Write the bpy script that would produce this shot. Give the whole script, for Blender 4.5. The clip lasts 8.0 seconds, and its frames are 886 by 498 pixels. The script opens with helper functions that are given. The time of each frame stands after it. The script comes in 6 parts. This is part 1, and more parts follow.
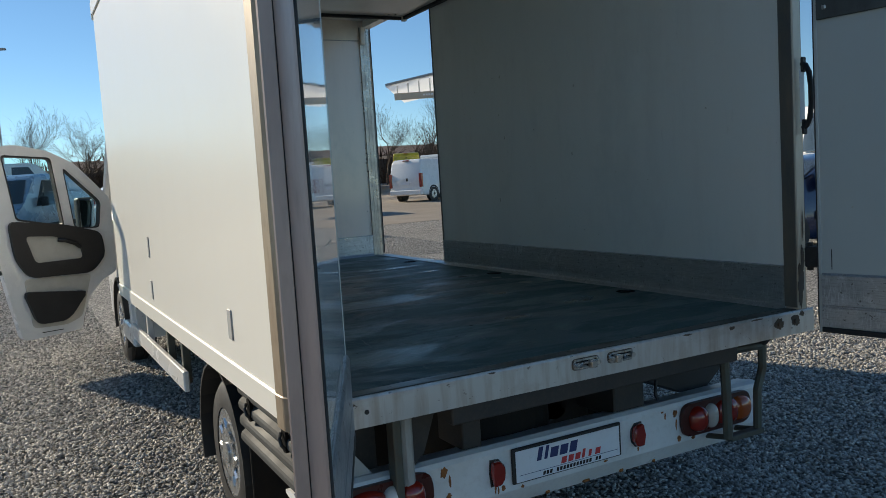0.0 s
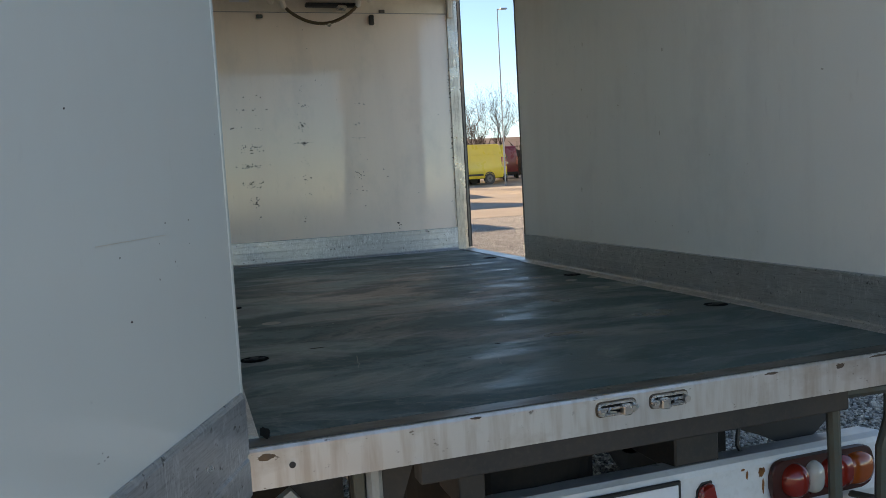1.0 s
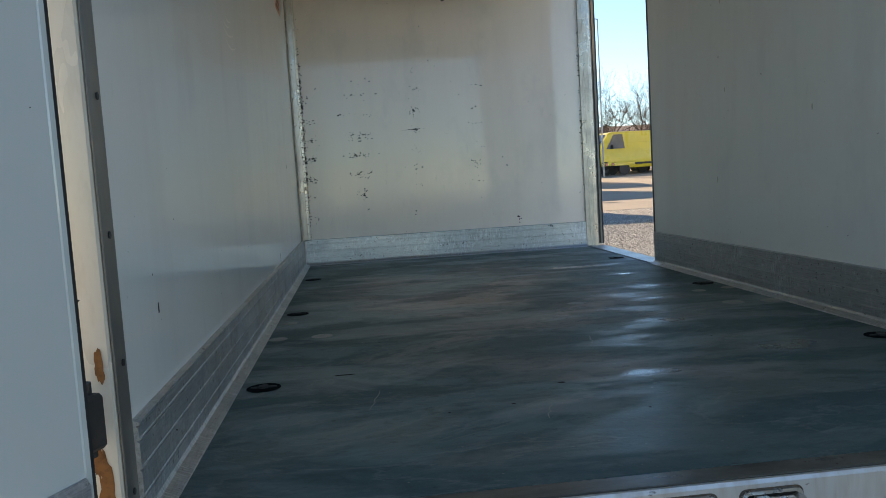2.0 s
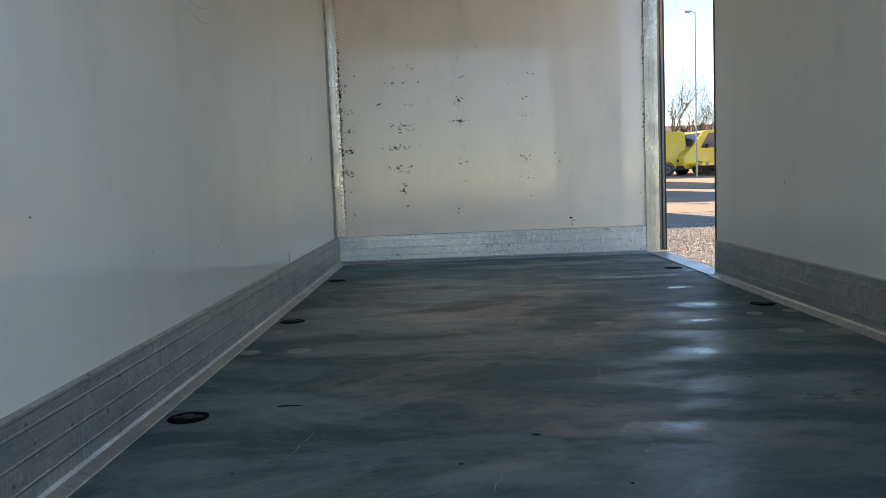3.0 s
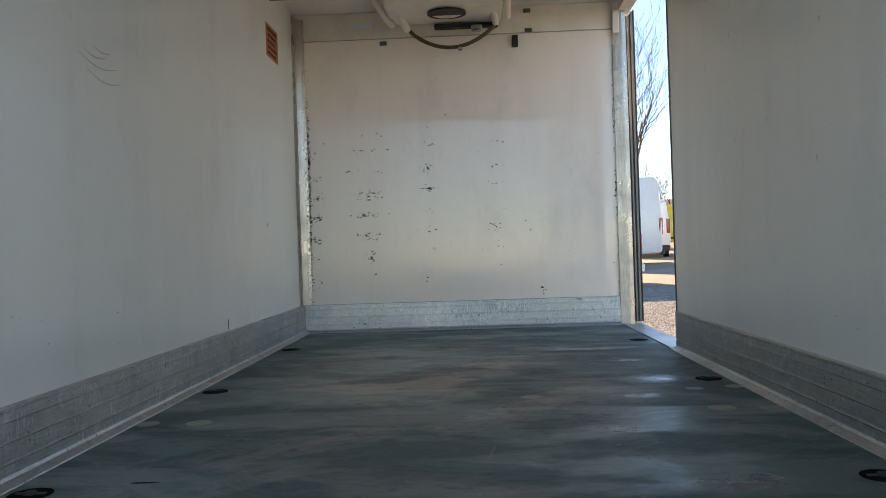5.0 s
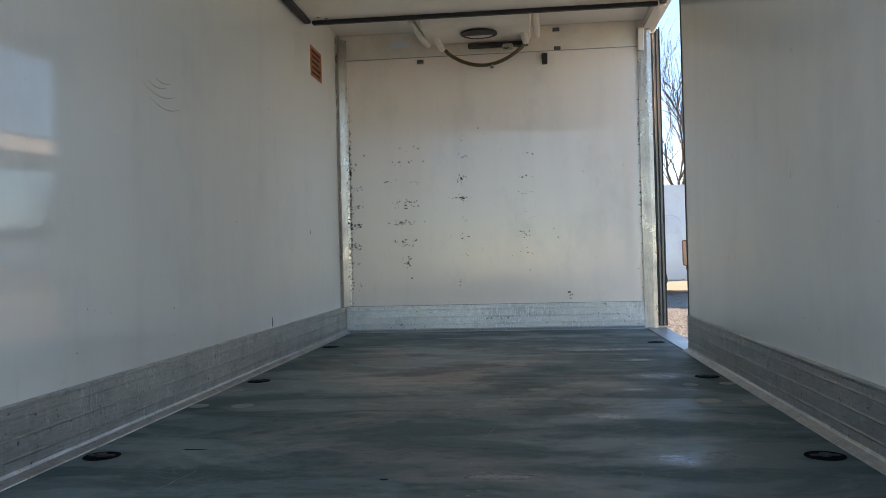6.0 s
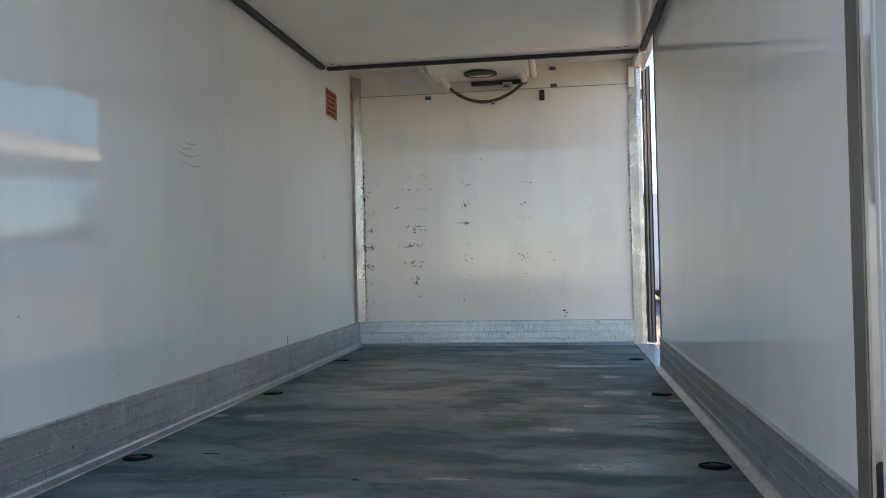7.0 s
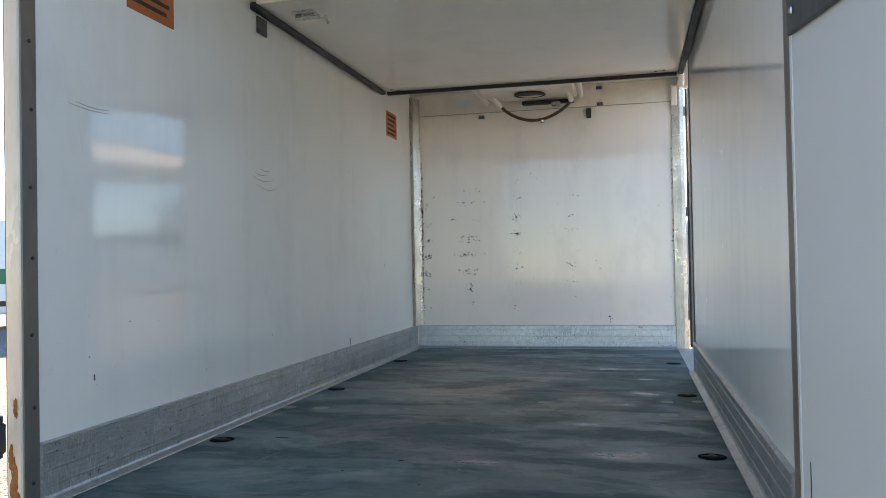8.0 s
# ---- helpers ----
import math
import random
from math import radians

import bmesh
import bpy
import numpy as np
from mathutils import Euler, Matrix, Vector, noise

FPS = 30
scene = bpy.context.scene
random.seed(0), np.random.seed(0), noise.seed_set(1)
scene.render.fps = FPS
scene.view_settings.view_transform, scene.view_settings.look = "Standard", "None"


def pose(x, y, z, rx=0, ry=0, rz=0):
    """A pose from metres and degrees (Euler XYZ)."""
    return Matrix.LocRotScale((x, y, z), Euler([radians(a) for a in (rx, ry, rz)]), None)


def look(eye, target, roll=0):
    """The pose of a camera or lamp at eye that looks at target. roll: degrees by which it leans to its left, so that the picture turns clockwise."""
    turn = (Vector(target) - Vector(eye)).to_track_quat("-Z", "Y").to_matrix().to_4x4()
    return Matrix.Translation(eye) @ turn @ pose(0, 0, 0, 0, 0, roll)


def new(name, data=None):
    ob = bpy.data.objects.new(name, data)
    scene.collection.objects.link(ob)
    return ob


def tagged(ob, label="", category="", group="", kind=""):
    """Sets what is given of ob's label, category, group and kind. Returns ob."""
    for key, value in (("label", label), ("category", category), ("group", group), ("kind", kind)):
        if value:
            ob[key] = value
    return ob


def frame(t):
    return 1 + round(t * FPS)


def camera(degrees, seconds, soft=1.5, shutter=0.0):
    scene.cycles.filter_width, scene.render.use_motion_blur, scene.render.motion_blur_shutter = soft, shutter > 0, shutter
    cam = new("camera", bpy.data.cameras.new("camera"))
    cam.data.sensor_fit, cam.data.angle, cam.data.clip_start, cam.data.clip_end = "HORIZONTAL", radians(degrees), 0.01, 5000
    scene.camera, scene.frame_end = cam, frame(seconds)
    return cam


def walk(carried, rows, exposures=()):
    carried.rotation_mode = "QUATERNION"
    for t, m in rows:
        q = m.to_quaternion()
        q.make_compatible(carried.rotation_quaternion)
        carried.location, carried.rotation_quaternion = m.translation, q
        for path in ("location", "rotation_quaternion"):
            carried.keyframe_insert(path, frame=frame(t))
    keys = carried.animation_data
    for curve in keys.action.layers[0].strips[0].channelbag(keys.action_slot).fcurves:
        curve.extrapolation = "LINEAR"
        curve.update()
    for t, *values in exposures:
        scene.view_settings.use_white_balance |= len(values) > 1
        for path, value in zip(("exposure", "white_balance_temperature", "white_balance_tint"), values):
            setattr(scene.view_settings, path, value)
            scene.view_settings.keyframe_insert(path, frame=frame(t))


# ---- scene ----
cam = camera(58.1, 8.0, 0.8)
PATH = [
    (0, (-0.774, -2.298, 1.578), (0.169, -0.542, 1.405), -3.6),
    (0.2, (-0.636, -2.238, 1.559), (0.24, -0.448, 1.385), -3.6),
    (0.3, (-0.563, -2.195, 1.545), (0.278, -0.389, 1.371), -3.5),
    (0.5, (-0.419, -2.108, 1.534), (0.359, -0.273, 1.361), -3.5),
    (1, (-0.085, -1.892, 1.521), (0.528, 0.003, 1.347), -3.2),
    (1.2, (0.039, -1.803, 1.517), (0.565, 0.119, 1.343), -3.1),
    (1.5, (0.179, -1.647, 1.507), (0.556, 0.309, 1.337), -2.8),
    (1.7, (0.272, -1.551, 1.507), (0.564, 0.42, 1.333), -3.2),
    (2.8, (0.699, -1.057, 1.505), (0.732, 0.935, 1.324), -2.5),
    (3, (0.745, -1.005, 1.493), (0.723, 0.986, 1.314), -2.3),
    (3.5, (0.837, -0.894, 1.478), (0.68, 1.092, 1.302), -2.1),
    (4, (0.944, -0.782, 1.473), (0.741, 1.201, 1.307), -2.2),
    (4.2, (0.973, -0.759, 1.469), (0.78, 1.227, 1.342), -2.4),
    (4.5, (1.006, -0.784, 1.469), (0.889, 1.212, 1.413), -2.1),
    (4.7, (1.045, -0.822, 1.467), (0.975, 1.176, 1.442), -2.0),
    (5.8, (1.213, -1.115, 1.45), (1.045, 0.878, 1.467), -1.5),
    (6, (1.241, -1.189, 1.459), (1.037, 0.801, 1.477), -1.5),
    (6.5, (1.366, -1.422, 1.499), (1.116, 0.562, 1.524), -1.5),
    (7, (1.512, -1.645, 1.586), (1.221, 0.333, 1.612), -1.3),
    (7.5, (1.603, -1.851, 1.632), (1.229, 0.113, 1.664), -1.2),
    (8, (1.694, -2.045, 1.634), (1.237, -0.098, 1.668), -1.1),
]
walk(cam, [(t, look(eye, target, roll)) for t, eye, target, roll in PATH],
     [(0.0, 0.17, 6100, 0), (0.5, 0.60, 6400, 4), (1.0, 1.30, 7800, 11), (1.5, 1.32, 7150, 6), (3.0, 1.76, 7850, 13), (4.5, 1.86, 8000, 15), (6.5, 1.84, 7600, 14), (7.5, 2.18, 7400, 14), (8.0, 2.18, 7400, 14)])

# ---- light ----
SUN_TO = Vector((-1.05, 2.0, 1.0)).normalized()
SLOPE = 0.0236  # the yard rises gently towards the front of the truck

world = bpy.data.worlds.new("world")
scene.world = world
world.use_nodes = True
sky = world.node_tree.nodes.new("ShaderNodeTexSky")
sky.sky_type = "NISHITA"
sky.sun_disc = False
sky.sun_elevation = math.asin(SUN_TO.z)
sky.sun_rotation = math.atan2(SUN_TO.x, SUN_TO.y)
sky.air_density, sky.dust_density, sky.ozone_density = 0.8, 0.0, 3.5
background = world.node_tree.nodes["Background"]
background.inputs["Strength"].default_value = 0.102
world.node_tree.links.new(sky.outputs["Color"], background.inputs["Color"])

sun = new("sun", bpy.data.lights.new("sun", "SUN"))
sun.data.energy = 5.0
sun.data.angle = radians(0.55)
sun.data.color = (1.0, 0.80, 0.61)
sun.matrix_basis = look(SUN_TO * 60, (0, 0, 0))


# ---- materials ----
def shader(name):
    m = bpy.data.materials.new(name)
    m.use_nodes = True
    tree = m.node_tree
    return m, tree, tree.nodes["Principled BSDF"]


def noise_node(tree, coord, scale, stretch=(1, 1, 1), detail=4.0, rough=0.55, distortion=0.0):
    mapping = tree.nodes.new("ShaderNodeMapping")
    mapping.inputs["Scale"].default_value = stretch
    tree.links.new(coord, mapping.inputs["Vector"])
    n = tree.nodes.new("ShaderNodeTexNoise")
    n.inputs["Scale"].default_value = scale
    n.inputs["Detail"].default_value = detail
    n.inputs["Roughness"].default_value = rough
    n.inputs["Distortion"].default_value = distortion
    tree.links.new(mapping.outputs["Vector"], n.inputs["Vector"])
    return n.outputs["Fac"]


def span(tree, value, a, b, c, d):
    n = tree.nodes.new("ShaderNodeMapRange")
    for key, v in zip(("From Min", "From Max", "To Min", "To Max"), (a, b, c, d)):
        n.inputs[key].default_value = v
    tree.links.new(value, n.inputs["Value"])
    return n.outputs["Result"]


def blend(tree, fac, a, b, kind="MIX"):
    n = tree.nodes.new("ShaderNodeMix")
    n.data_type = "RGBA"
    n.blend_type = kind
    for key, v in (("Factor", fac), ("A", a), ("B", b)):
        sock = [s for s in n.inputs if s.name == key and (s.type == "RGBA" or key == "Factor" and s.type == "VALUE")][0]
        if isinstance(v, (int, float)):
            sock.default_value = v
        elif isinstance(v, tuple):
            sock.default_value = (*v, 1)
        else:
            tree.links.new(v, sock)
    return [s for s in n.outputs if s.type == "RGBA"][0]


def bump_node(tree, height, strength, distance, under=None):
    n = tree.nodes.new("ShaderNodeBump")
    n.inputs["Strength"].default_value = strength
    n.inputs["Distance"].default_value = distance
    tree.links.new(height, n.inputs["Height"])
    if under is not None:
        tree.links.new(under, n.inputs["Normal"])
    return n.outputs["Normal"]


def maths(tree, kind, a, b):
    n = tree.nodes.new("ShaderNodeMath")
    n.operation = kind
    for k, v in enumerate((a, b)):
        if isinstance(v, (int, float)):
            n.inputs[k].default_value = v
        else:
            tree.links.new(v, n.inputs[k])
    return n.outputs["Value"]


def coords(tree):
    return tree.nodes.new("ShaderNodeTexCoord").outputs["Object"]


def surface(name, base, dirt=None, rough=0.5, metal=0.0, scale=3.0, stretch=(1, 1, 1), amount=0.5, fine=70.0,
            fine_amount=0.2, bump=0.0, rough_span=0.12, coat=0.0, spec=0.5):
    """A plain material with blotches of dirt, a fine grain, and a roughness that wanders."""
    m, tree, p = shader(name)
    c = coords(tree)
    dirt = dirt or tuple(v * 0.6 for v in base)
    big = noise_node(tree, c, scale, stretch, 5.0, 0.6)
    small = noise_node(tree, c, fine, stretch, 3.0, 0.6)
    col = blend(tree, span(tree, big, 0.42, 0.75, 0.0, amount), base, dirt)
    col = blend(tree, span(tree, small, 0.5, 0.8, 0.0, fine_amount), col, dirt)
    tree.links.new(col, p.inputs["Base Color"])
    tree.links.new(span(tree, big, 0.3, 0.7, rough - rough_span, rough + rough_span), p.inputs["Roughness"])
    p.inputs["Metallic"].default_value = metal
    p.inputs["Coat Weight"].default_value = coat
    p.inputs["Coat Roughness"].default_value = 0.06
    p.inputs["Specular IOR Level"].default_value = spec
    if bump:
        tree.links.new(bump_node(tree, small, 0.5, bump), p.inputs["Normal"])
    return m


def gelcoat(name, base, rough, streaks, spots, dents=1.0, relief=1.0, hazy=0.05):
    """White glass-fibre panel: smooth and glossy, slightly wavy, with faint runs and scuffs."""
    m, tree, p = shader(name)
    c = coords(tree)
    wave = noise_node(tree, c, 1.6, (1, 1, 0.7), 2.0, 0.5)
    dent = noise_node(tree, c, 6.0, (1, 1, 0.8), 3.0, 0.5)
    runs = noise_node(tree, c, 5.0, (1, 1, 0.12), 5.0, 0.65)
    fleck = noise_node(tree, c, 38.0, (1, 1, 1), 2.0, 0.5)
    scuff = noise_node(tree, c, 22.0, (1, 1, 0.25), 5.0, 0.7)
    peel = noise_node(tree, c, 95.0, (1, 1, 1), 1.0, 0.4)
    col = blend(tree, span(tree, runs, 0.5, 0.8, 0.0, streaks), base, (0.55, 0.47, 0.43))
    smudge = noise_node(tree, c, 2.6, (1, 1, 0.6), 9.0, 0.68)
    col = blend(tree, span(tree, smudge, 0.52, 0.72, 0.0, spots * 0.45), col, (0.54, 0.53, 0.50))
    col = blend(tree, span(tree, scuff, 0.64, 0.78, 0.0, spots * 0.45), col, (0.42, 0.40, 0.36))
    col = blend(tree, span(tree, fleck, 0.78, 0.84, 0.0, spots), col, (0.16, 0.14, 0.12))
    tree.links.new(col, p.inputs["Base Color"])
    film = noise_node(tree, c, 3.4, (1, 1, 0.10), 6.0, 0.6, 0.2)
    gloss = maths(tree, "ADD", span(tree, dent, 0.35, 0.75, rough - 0.012, rough + 0.02), span(tree, film, 0.48, 0.70, 0.0, hazy))
    tree.links.new(gloss, p.inputs["Roughness"])
    n = bump_node(tree, wave, 0.25, 0.010 * relief)
    n = bump_node(tree, dent, 0.10, 0.004 * dents * relief, n)
    n = bump_node(tree, peel, 0.14, 0.0006 * relief, n)
    tree.links.new(n, p.inputs["Normal"])
    return m


def aluminium(name, base, rough, along, wear=1.0):
    """Mill-finish or anodised aluminium, scratched along its length."""
    m, tree, p = shader(name)
    c = coords(tree)
    stretch = [1.0 if v else 14.0 for v in along]
    drag = noise_node(tree, c, 16.0, tuple(stretch), 6.0, 0.75)
    blotch = noise_node(tree, c, 7.0, (1, 1, 1), 5.0, 0.65)
    nick = noise_node(tree, c, 55.0, (1, 1, 1), 3.0, 0.6)
    dark = tuple(v * 0.44 for v in base)
    col = blend(tree, span(tree, drag, 0.46, 0.66, 0.0, 0.55), base, dark)
    fine = noise_node(tree, c, 34.0, tuple(1.0 if v else 30.0 for v in along), 3.0, 0.6)
    col = blend(tree, span(tree, fine, 0.60, 0.70, 0.0, 0.5), col, tuple(min(0.9, v * 1.35) for v in base))
    col = blend(tree, span(tree, blotch, 0.50, 0.66, 0.0, 0.32), col, dark)
    rub = noise_node(tree, c, 26.0, (1, 1, 1), 7.0, 0.75, 0.3)
    col = blend(tree, span(tree, rub, 0.55, 0.66, 0.0, 0.6 * wear), col, tuple(min(0.9, v * 1.4) for v in base))
    across = noise_node(tree, c, 30.0, tuple(9.0 if v else 1.0 for v in along), 4.0, 0.7)
    patchy = noise_node(tree, c, 3.5, (1, 1, 1), 4.0, 0.6)
    worn = maths(tree, "MULTIPLY", span(tree, across, 0.50, 0.64, 0.0, 0.6 * wear), span(tree, patchy, 0.45, 0.60, 0.0, 1.0))
    col = blend(tree, worn, col, tuple(min(0.9, v * 1.7) for v in base))
    col = blend(tree, span(tree, nick, 0.64, 0.72, 0.0, 0.8 * wear), col, (0.07, 0.065, 0.06))
    tree.links.new(col, p.inputs["Base Color"])
    p.inputs["Metallic"].default_value = 0.75
    tree.links.new(span(tree, blotch, 0.3, 0.7, rough - 0.1, rough + 0.16), p.inputs["Roughness"])
    tree.links.new(bump_node(tree, drag, 0.25, 0.0007), p.inputs["Normal"])
    return m


def patch_mask(tree, c, edge_noise, wobble, x, y, rx, ry, lo, hi):
    """1 inside an oval of the floor, 0 outside, with an edge that wanders by a noise."""
    place = tree.nodes.new("ShaderNodeMapping")
    place.inputs["Scale"].default_value = (1 / rx, 1 / ry, 0)
    place.inputs["Location"].default_value = (-x / rx, -y / ry, 0)
    tree.links.new(c, place.inputs["Vector"])
    far = tree.nodes.new("ShaderNodeVectorMath")
    far.operation = "LENGTH"
    tree.links.new(place.outputs["Vector"], far.inputs[0])
    edge = tree.nodes.new("ShaderNodeMath")
    edge.operation = "MULTIPLY_ADD"
    tree.links.new(edge_noise, edge.inputs[0])
    edge.inputs[1].default_value = wobble
    tree.links.new(far.outputs["Value"], edge.inputs[2])
    return span(tree, edge.outputs["Value"], lo, hi, 1.0, 0.0)


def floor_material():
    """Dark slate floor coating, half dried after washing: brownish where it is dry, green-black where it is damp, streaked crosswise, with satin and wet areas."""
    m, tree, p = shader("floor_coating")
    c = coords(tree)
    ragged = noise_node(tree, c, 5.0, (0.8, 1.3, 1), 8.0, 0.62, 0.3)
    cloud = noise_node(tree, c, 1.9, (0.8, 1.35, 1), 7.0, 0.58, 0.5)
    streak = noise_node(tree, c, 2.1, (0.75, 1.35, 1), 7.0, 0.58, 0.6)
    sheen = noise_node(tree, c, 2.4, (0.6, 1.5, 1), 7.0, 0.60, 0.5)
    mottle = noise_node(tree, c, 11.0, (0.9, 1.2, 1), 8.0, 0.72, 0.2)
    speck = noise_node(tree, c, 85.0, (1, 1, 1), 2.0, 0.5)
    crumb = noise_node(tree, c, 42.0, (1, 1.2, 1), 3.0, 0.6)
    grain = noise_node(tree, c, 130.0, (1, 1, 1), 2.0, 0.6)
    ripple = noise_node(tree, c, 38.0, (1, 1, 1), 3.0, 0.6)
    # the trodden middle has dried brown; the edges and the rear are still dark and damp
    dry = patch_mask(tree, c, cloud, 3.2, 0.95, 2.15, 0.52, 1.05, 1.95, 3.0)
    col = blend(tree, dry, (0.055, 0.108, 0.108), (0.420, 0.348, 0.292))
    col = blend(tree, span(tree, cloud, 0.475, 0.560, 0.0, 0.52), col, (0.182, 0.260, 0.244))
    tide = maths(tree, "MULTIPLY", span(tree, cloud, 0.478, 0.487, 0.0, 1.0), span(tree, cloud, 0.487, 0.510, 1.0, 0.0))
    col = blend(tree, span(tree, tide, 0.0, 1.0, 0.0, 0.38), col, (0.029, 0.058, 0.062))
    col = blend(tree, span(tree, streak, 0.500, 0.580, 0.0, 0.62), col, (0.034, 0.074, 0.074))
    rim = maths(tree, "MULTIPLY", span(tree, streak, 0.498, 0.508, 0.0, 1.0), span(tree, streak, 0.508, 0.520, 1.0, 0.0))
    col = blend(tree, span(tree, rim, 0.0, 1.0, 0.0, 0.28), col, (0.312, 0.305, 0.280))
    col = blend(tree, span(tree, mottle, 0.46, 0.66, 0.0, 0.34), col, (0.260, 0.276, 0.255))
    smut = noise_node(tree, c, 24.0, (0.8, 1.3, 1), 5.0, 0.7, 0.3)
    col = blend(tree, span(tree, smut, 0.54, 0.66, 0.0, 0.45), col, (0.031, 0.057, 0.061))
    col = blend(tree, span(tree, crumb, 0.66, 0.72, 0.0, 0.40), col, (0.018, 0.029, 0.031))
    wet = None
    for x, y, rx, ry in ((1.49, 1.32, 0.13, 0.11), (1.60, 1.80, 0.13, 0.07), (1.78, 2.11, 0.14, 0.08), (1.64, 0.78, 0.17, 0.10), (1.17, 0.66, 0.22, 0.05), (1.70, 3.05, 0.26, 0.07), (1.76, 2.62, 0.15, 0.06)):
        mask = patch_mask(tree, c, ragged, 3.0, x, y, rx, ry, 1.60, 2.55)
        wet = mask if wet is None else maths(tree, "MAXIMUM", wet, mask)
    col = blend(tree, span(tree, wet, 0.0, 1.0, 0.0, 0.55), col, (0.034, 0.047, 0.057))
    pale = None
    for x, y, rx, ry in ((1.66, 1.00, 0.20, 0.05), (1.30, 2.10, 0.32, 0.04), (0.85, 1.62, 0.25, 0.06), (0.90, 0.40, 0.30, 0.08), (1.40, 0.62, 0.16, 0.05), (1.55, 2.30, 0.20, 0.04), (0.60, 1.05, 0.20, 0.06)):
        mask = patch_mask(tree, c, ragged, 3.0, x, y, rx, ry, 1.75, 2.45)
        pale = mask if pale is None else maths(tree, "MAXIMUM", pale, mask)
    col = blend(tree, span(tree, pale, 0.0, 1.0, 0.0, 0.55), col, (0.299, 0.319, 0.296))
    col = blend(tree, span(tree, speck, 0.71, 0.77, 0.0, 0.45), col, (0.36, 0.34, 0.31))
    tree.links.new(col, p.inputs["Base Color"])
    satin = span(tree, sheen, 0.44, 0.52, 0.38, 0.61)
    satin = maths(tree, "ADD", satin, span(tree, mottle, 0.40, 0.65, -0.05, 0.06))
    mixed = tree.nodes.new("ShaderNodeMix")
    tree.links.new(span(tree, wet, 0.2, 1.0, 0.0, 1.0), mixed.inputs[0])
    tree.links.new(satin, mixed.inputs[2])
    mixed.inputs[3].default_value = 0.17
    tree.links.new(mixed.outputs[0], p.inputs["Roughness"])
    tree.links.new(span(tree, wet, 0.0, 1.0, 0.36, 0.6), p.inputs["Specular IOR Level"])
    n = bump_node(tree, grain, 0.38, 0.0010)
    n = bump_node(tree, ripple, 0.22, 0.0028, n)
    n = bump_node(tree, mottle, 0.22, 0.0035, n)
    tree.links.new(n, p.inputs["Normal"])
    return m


def gravel_material():
    m, tree, p = shader("gravel_bed")
    c = coords(tree)
    v = tree.nodes.new("ShaderNodeTexVoronoi")
    v.inputs["Scale"].default_value = 44.0
    tree.links.new(c, v.inputs["Vector"])
    big = noise_node(tree, c, 0.5, (1, 1, 1), 4.0, 0.6)
    val = tree.nodes.new("ShaderNodeSeparateColor")
    tree.links.new(v.outputs["Color"], val.inputs["Color"])
    col = blend(tree, val.outputs["Red"], (0.17, 0.162, 0.145), (0.66, 0.62, 0.55))
    col = blend(tree, span(tree, big, 0.4, 0.7, 0.0, 0.4), col, (0.25, 0.235, 0.21))
    col = blend(tree, span(tree, v.outputs["Distance"], 0.38, 0.72, 0.0, 0.85), col, (0.05, 0.047, 0.043))
    tree.links.new(col, p.inputs["Base Color"])
    p.inputs["Roughness"].default_value = 0.85
    tree.links.new(bump_node(tree, v.outputs["Distance"], 0.9, -0.02), p.inputs["Normal"])
    return m


def stone_material():
    m, tree, p = shader("crushed_stone")
    island = tree.nodes.new("ShaderNodeNewGeometry").outputs["Random Per Island"]
    c = coords(tree)
    col = blend(tree, island, (0.10, 0.097, 0.09), (0.70, 0.665, 0.60))
    col = blend(tree, span(tree, noise_node(tree, c, 90.0), 0.45, 0.7, 0.0, 0.4), col, (0.17, 0.15, 0.125))
    tree.links.new(col, p.inputs["Base Color"])
    p.inputs["Roughness"].default_value = 0.7
    return m


def glass_material(name, tint):
    m, tree, p = shader(name)
    p.inputs["Base Color"].default_value = (*tint, 1)
    p.inputs["Transmission Weight"].default_value = 1.0
    p.inputs["Roughness"].default_value = 0.0
    p.inputs["IOR"].default_value = 1.1
    p.inputs["Specular IOR Level"].default_value = 0.9
    return m


def sill_material():
    """Pale anodised sill: faint upright runs, brown smears, small nicks."""
    m, tree, p = shader("worn_sill_metal")
    c = coords(tree)
    run = noise_node(tree, c, 26.0, (1, 1, 0.12), 4.0, 0.6)
    smear = noise_node(tree, c, 3.2, (1, 1, 1.6), 6.0, 0.65)
    nick = noise_node(tree, c, 70.0, (0.5, 1, 1), 3.0, 0.6)
    col = blend(tree, span(tree, run, 0.46, 0.68, 0.0, 0.60), (0.66, 0.64, 0.61), (0.42, 0.34, 0.27))
    col = blend(tree, span(tree, smear, 0.50, 0.66, 0.0, 0.55), col, (0.36, 0.28, 0.21))
    col = blend(tree, span(tree, nick, 0.66, 0.74, 0.0, 0.8), col, (0.10, 0.075, 0.055))
    tree.links.new(col, p.inputs["Base Color"])
    p.inputs["Metallic"].default_value = 0.6
    tree.links.new(span(tree, smear, 0.3, 0.7, 0.28, 0.48), p.inputs["Roughness"])
    tree.links.new(bump_node(tree, nick, 0.3, 0.0006), p.inputs["Normal"])
    return m


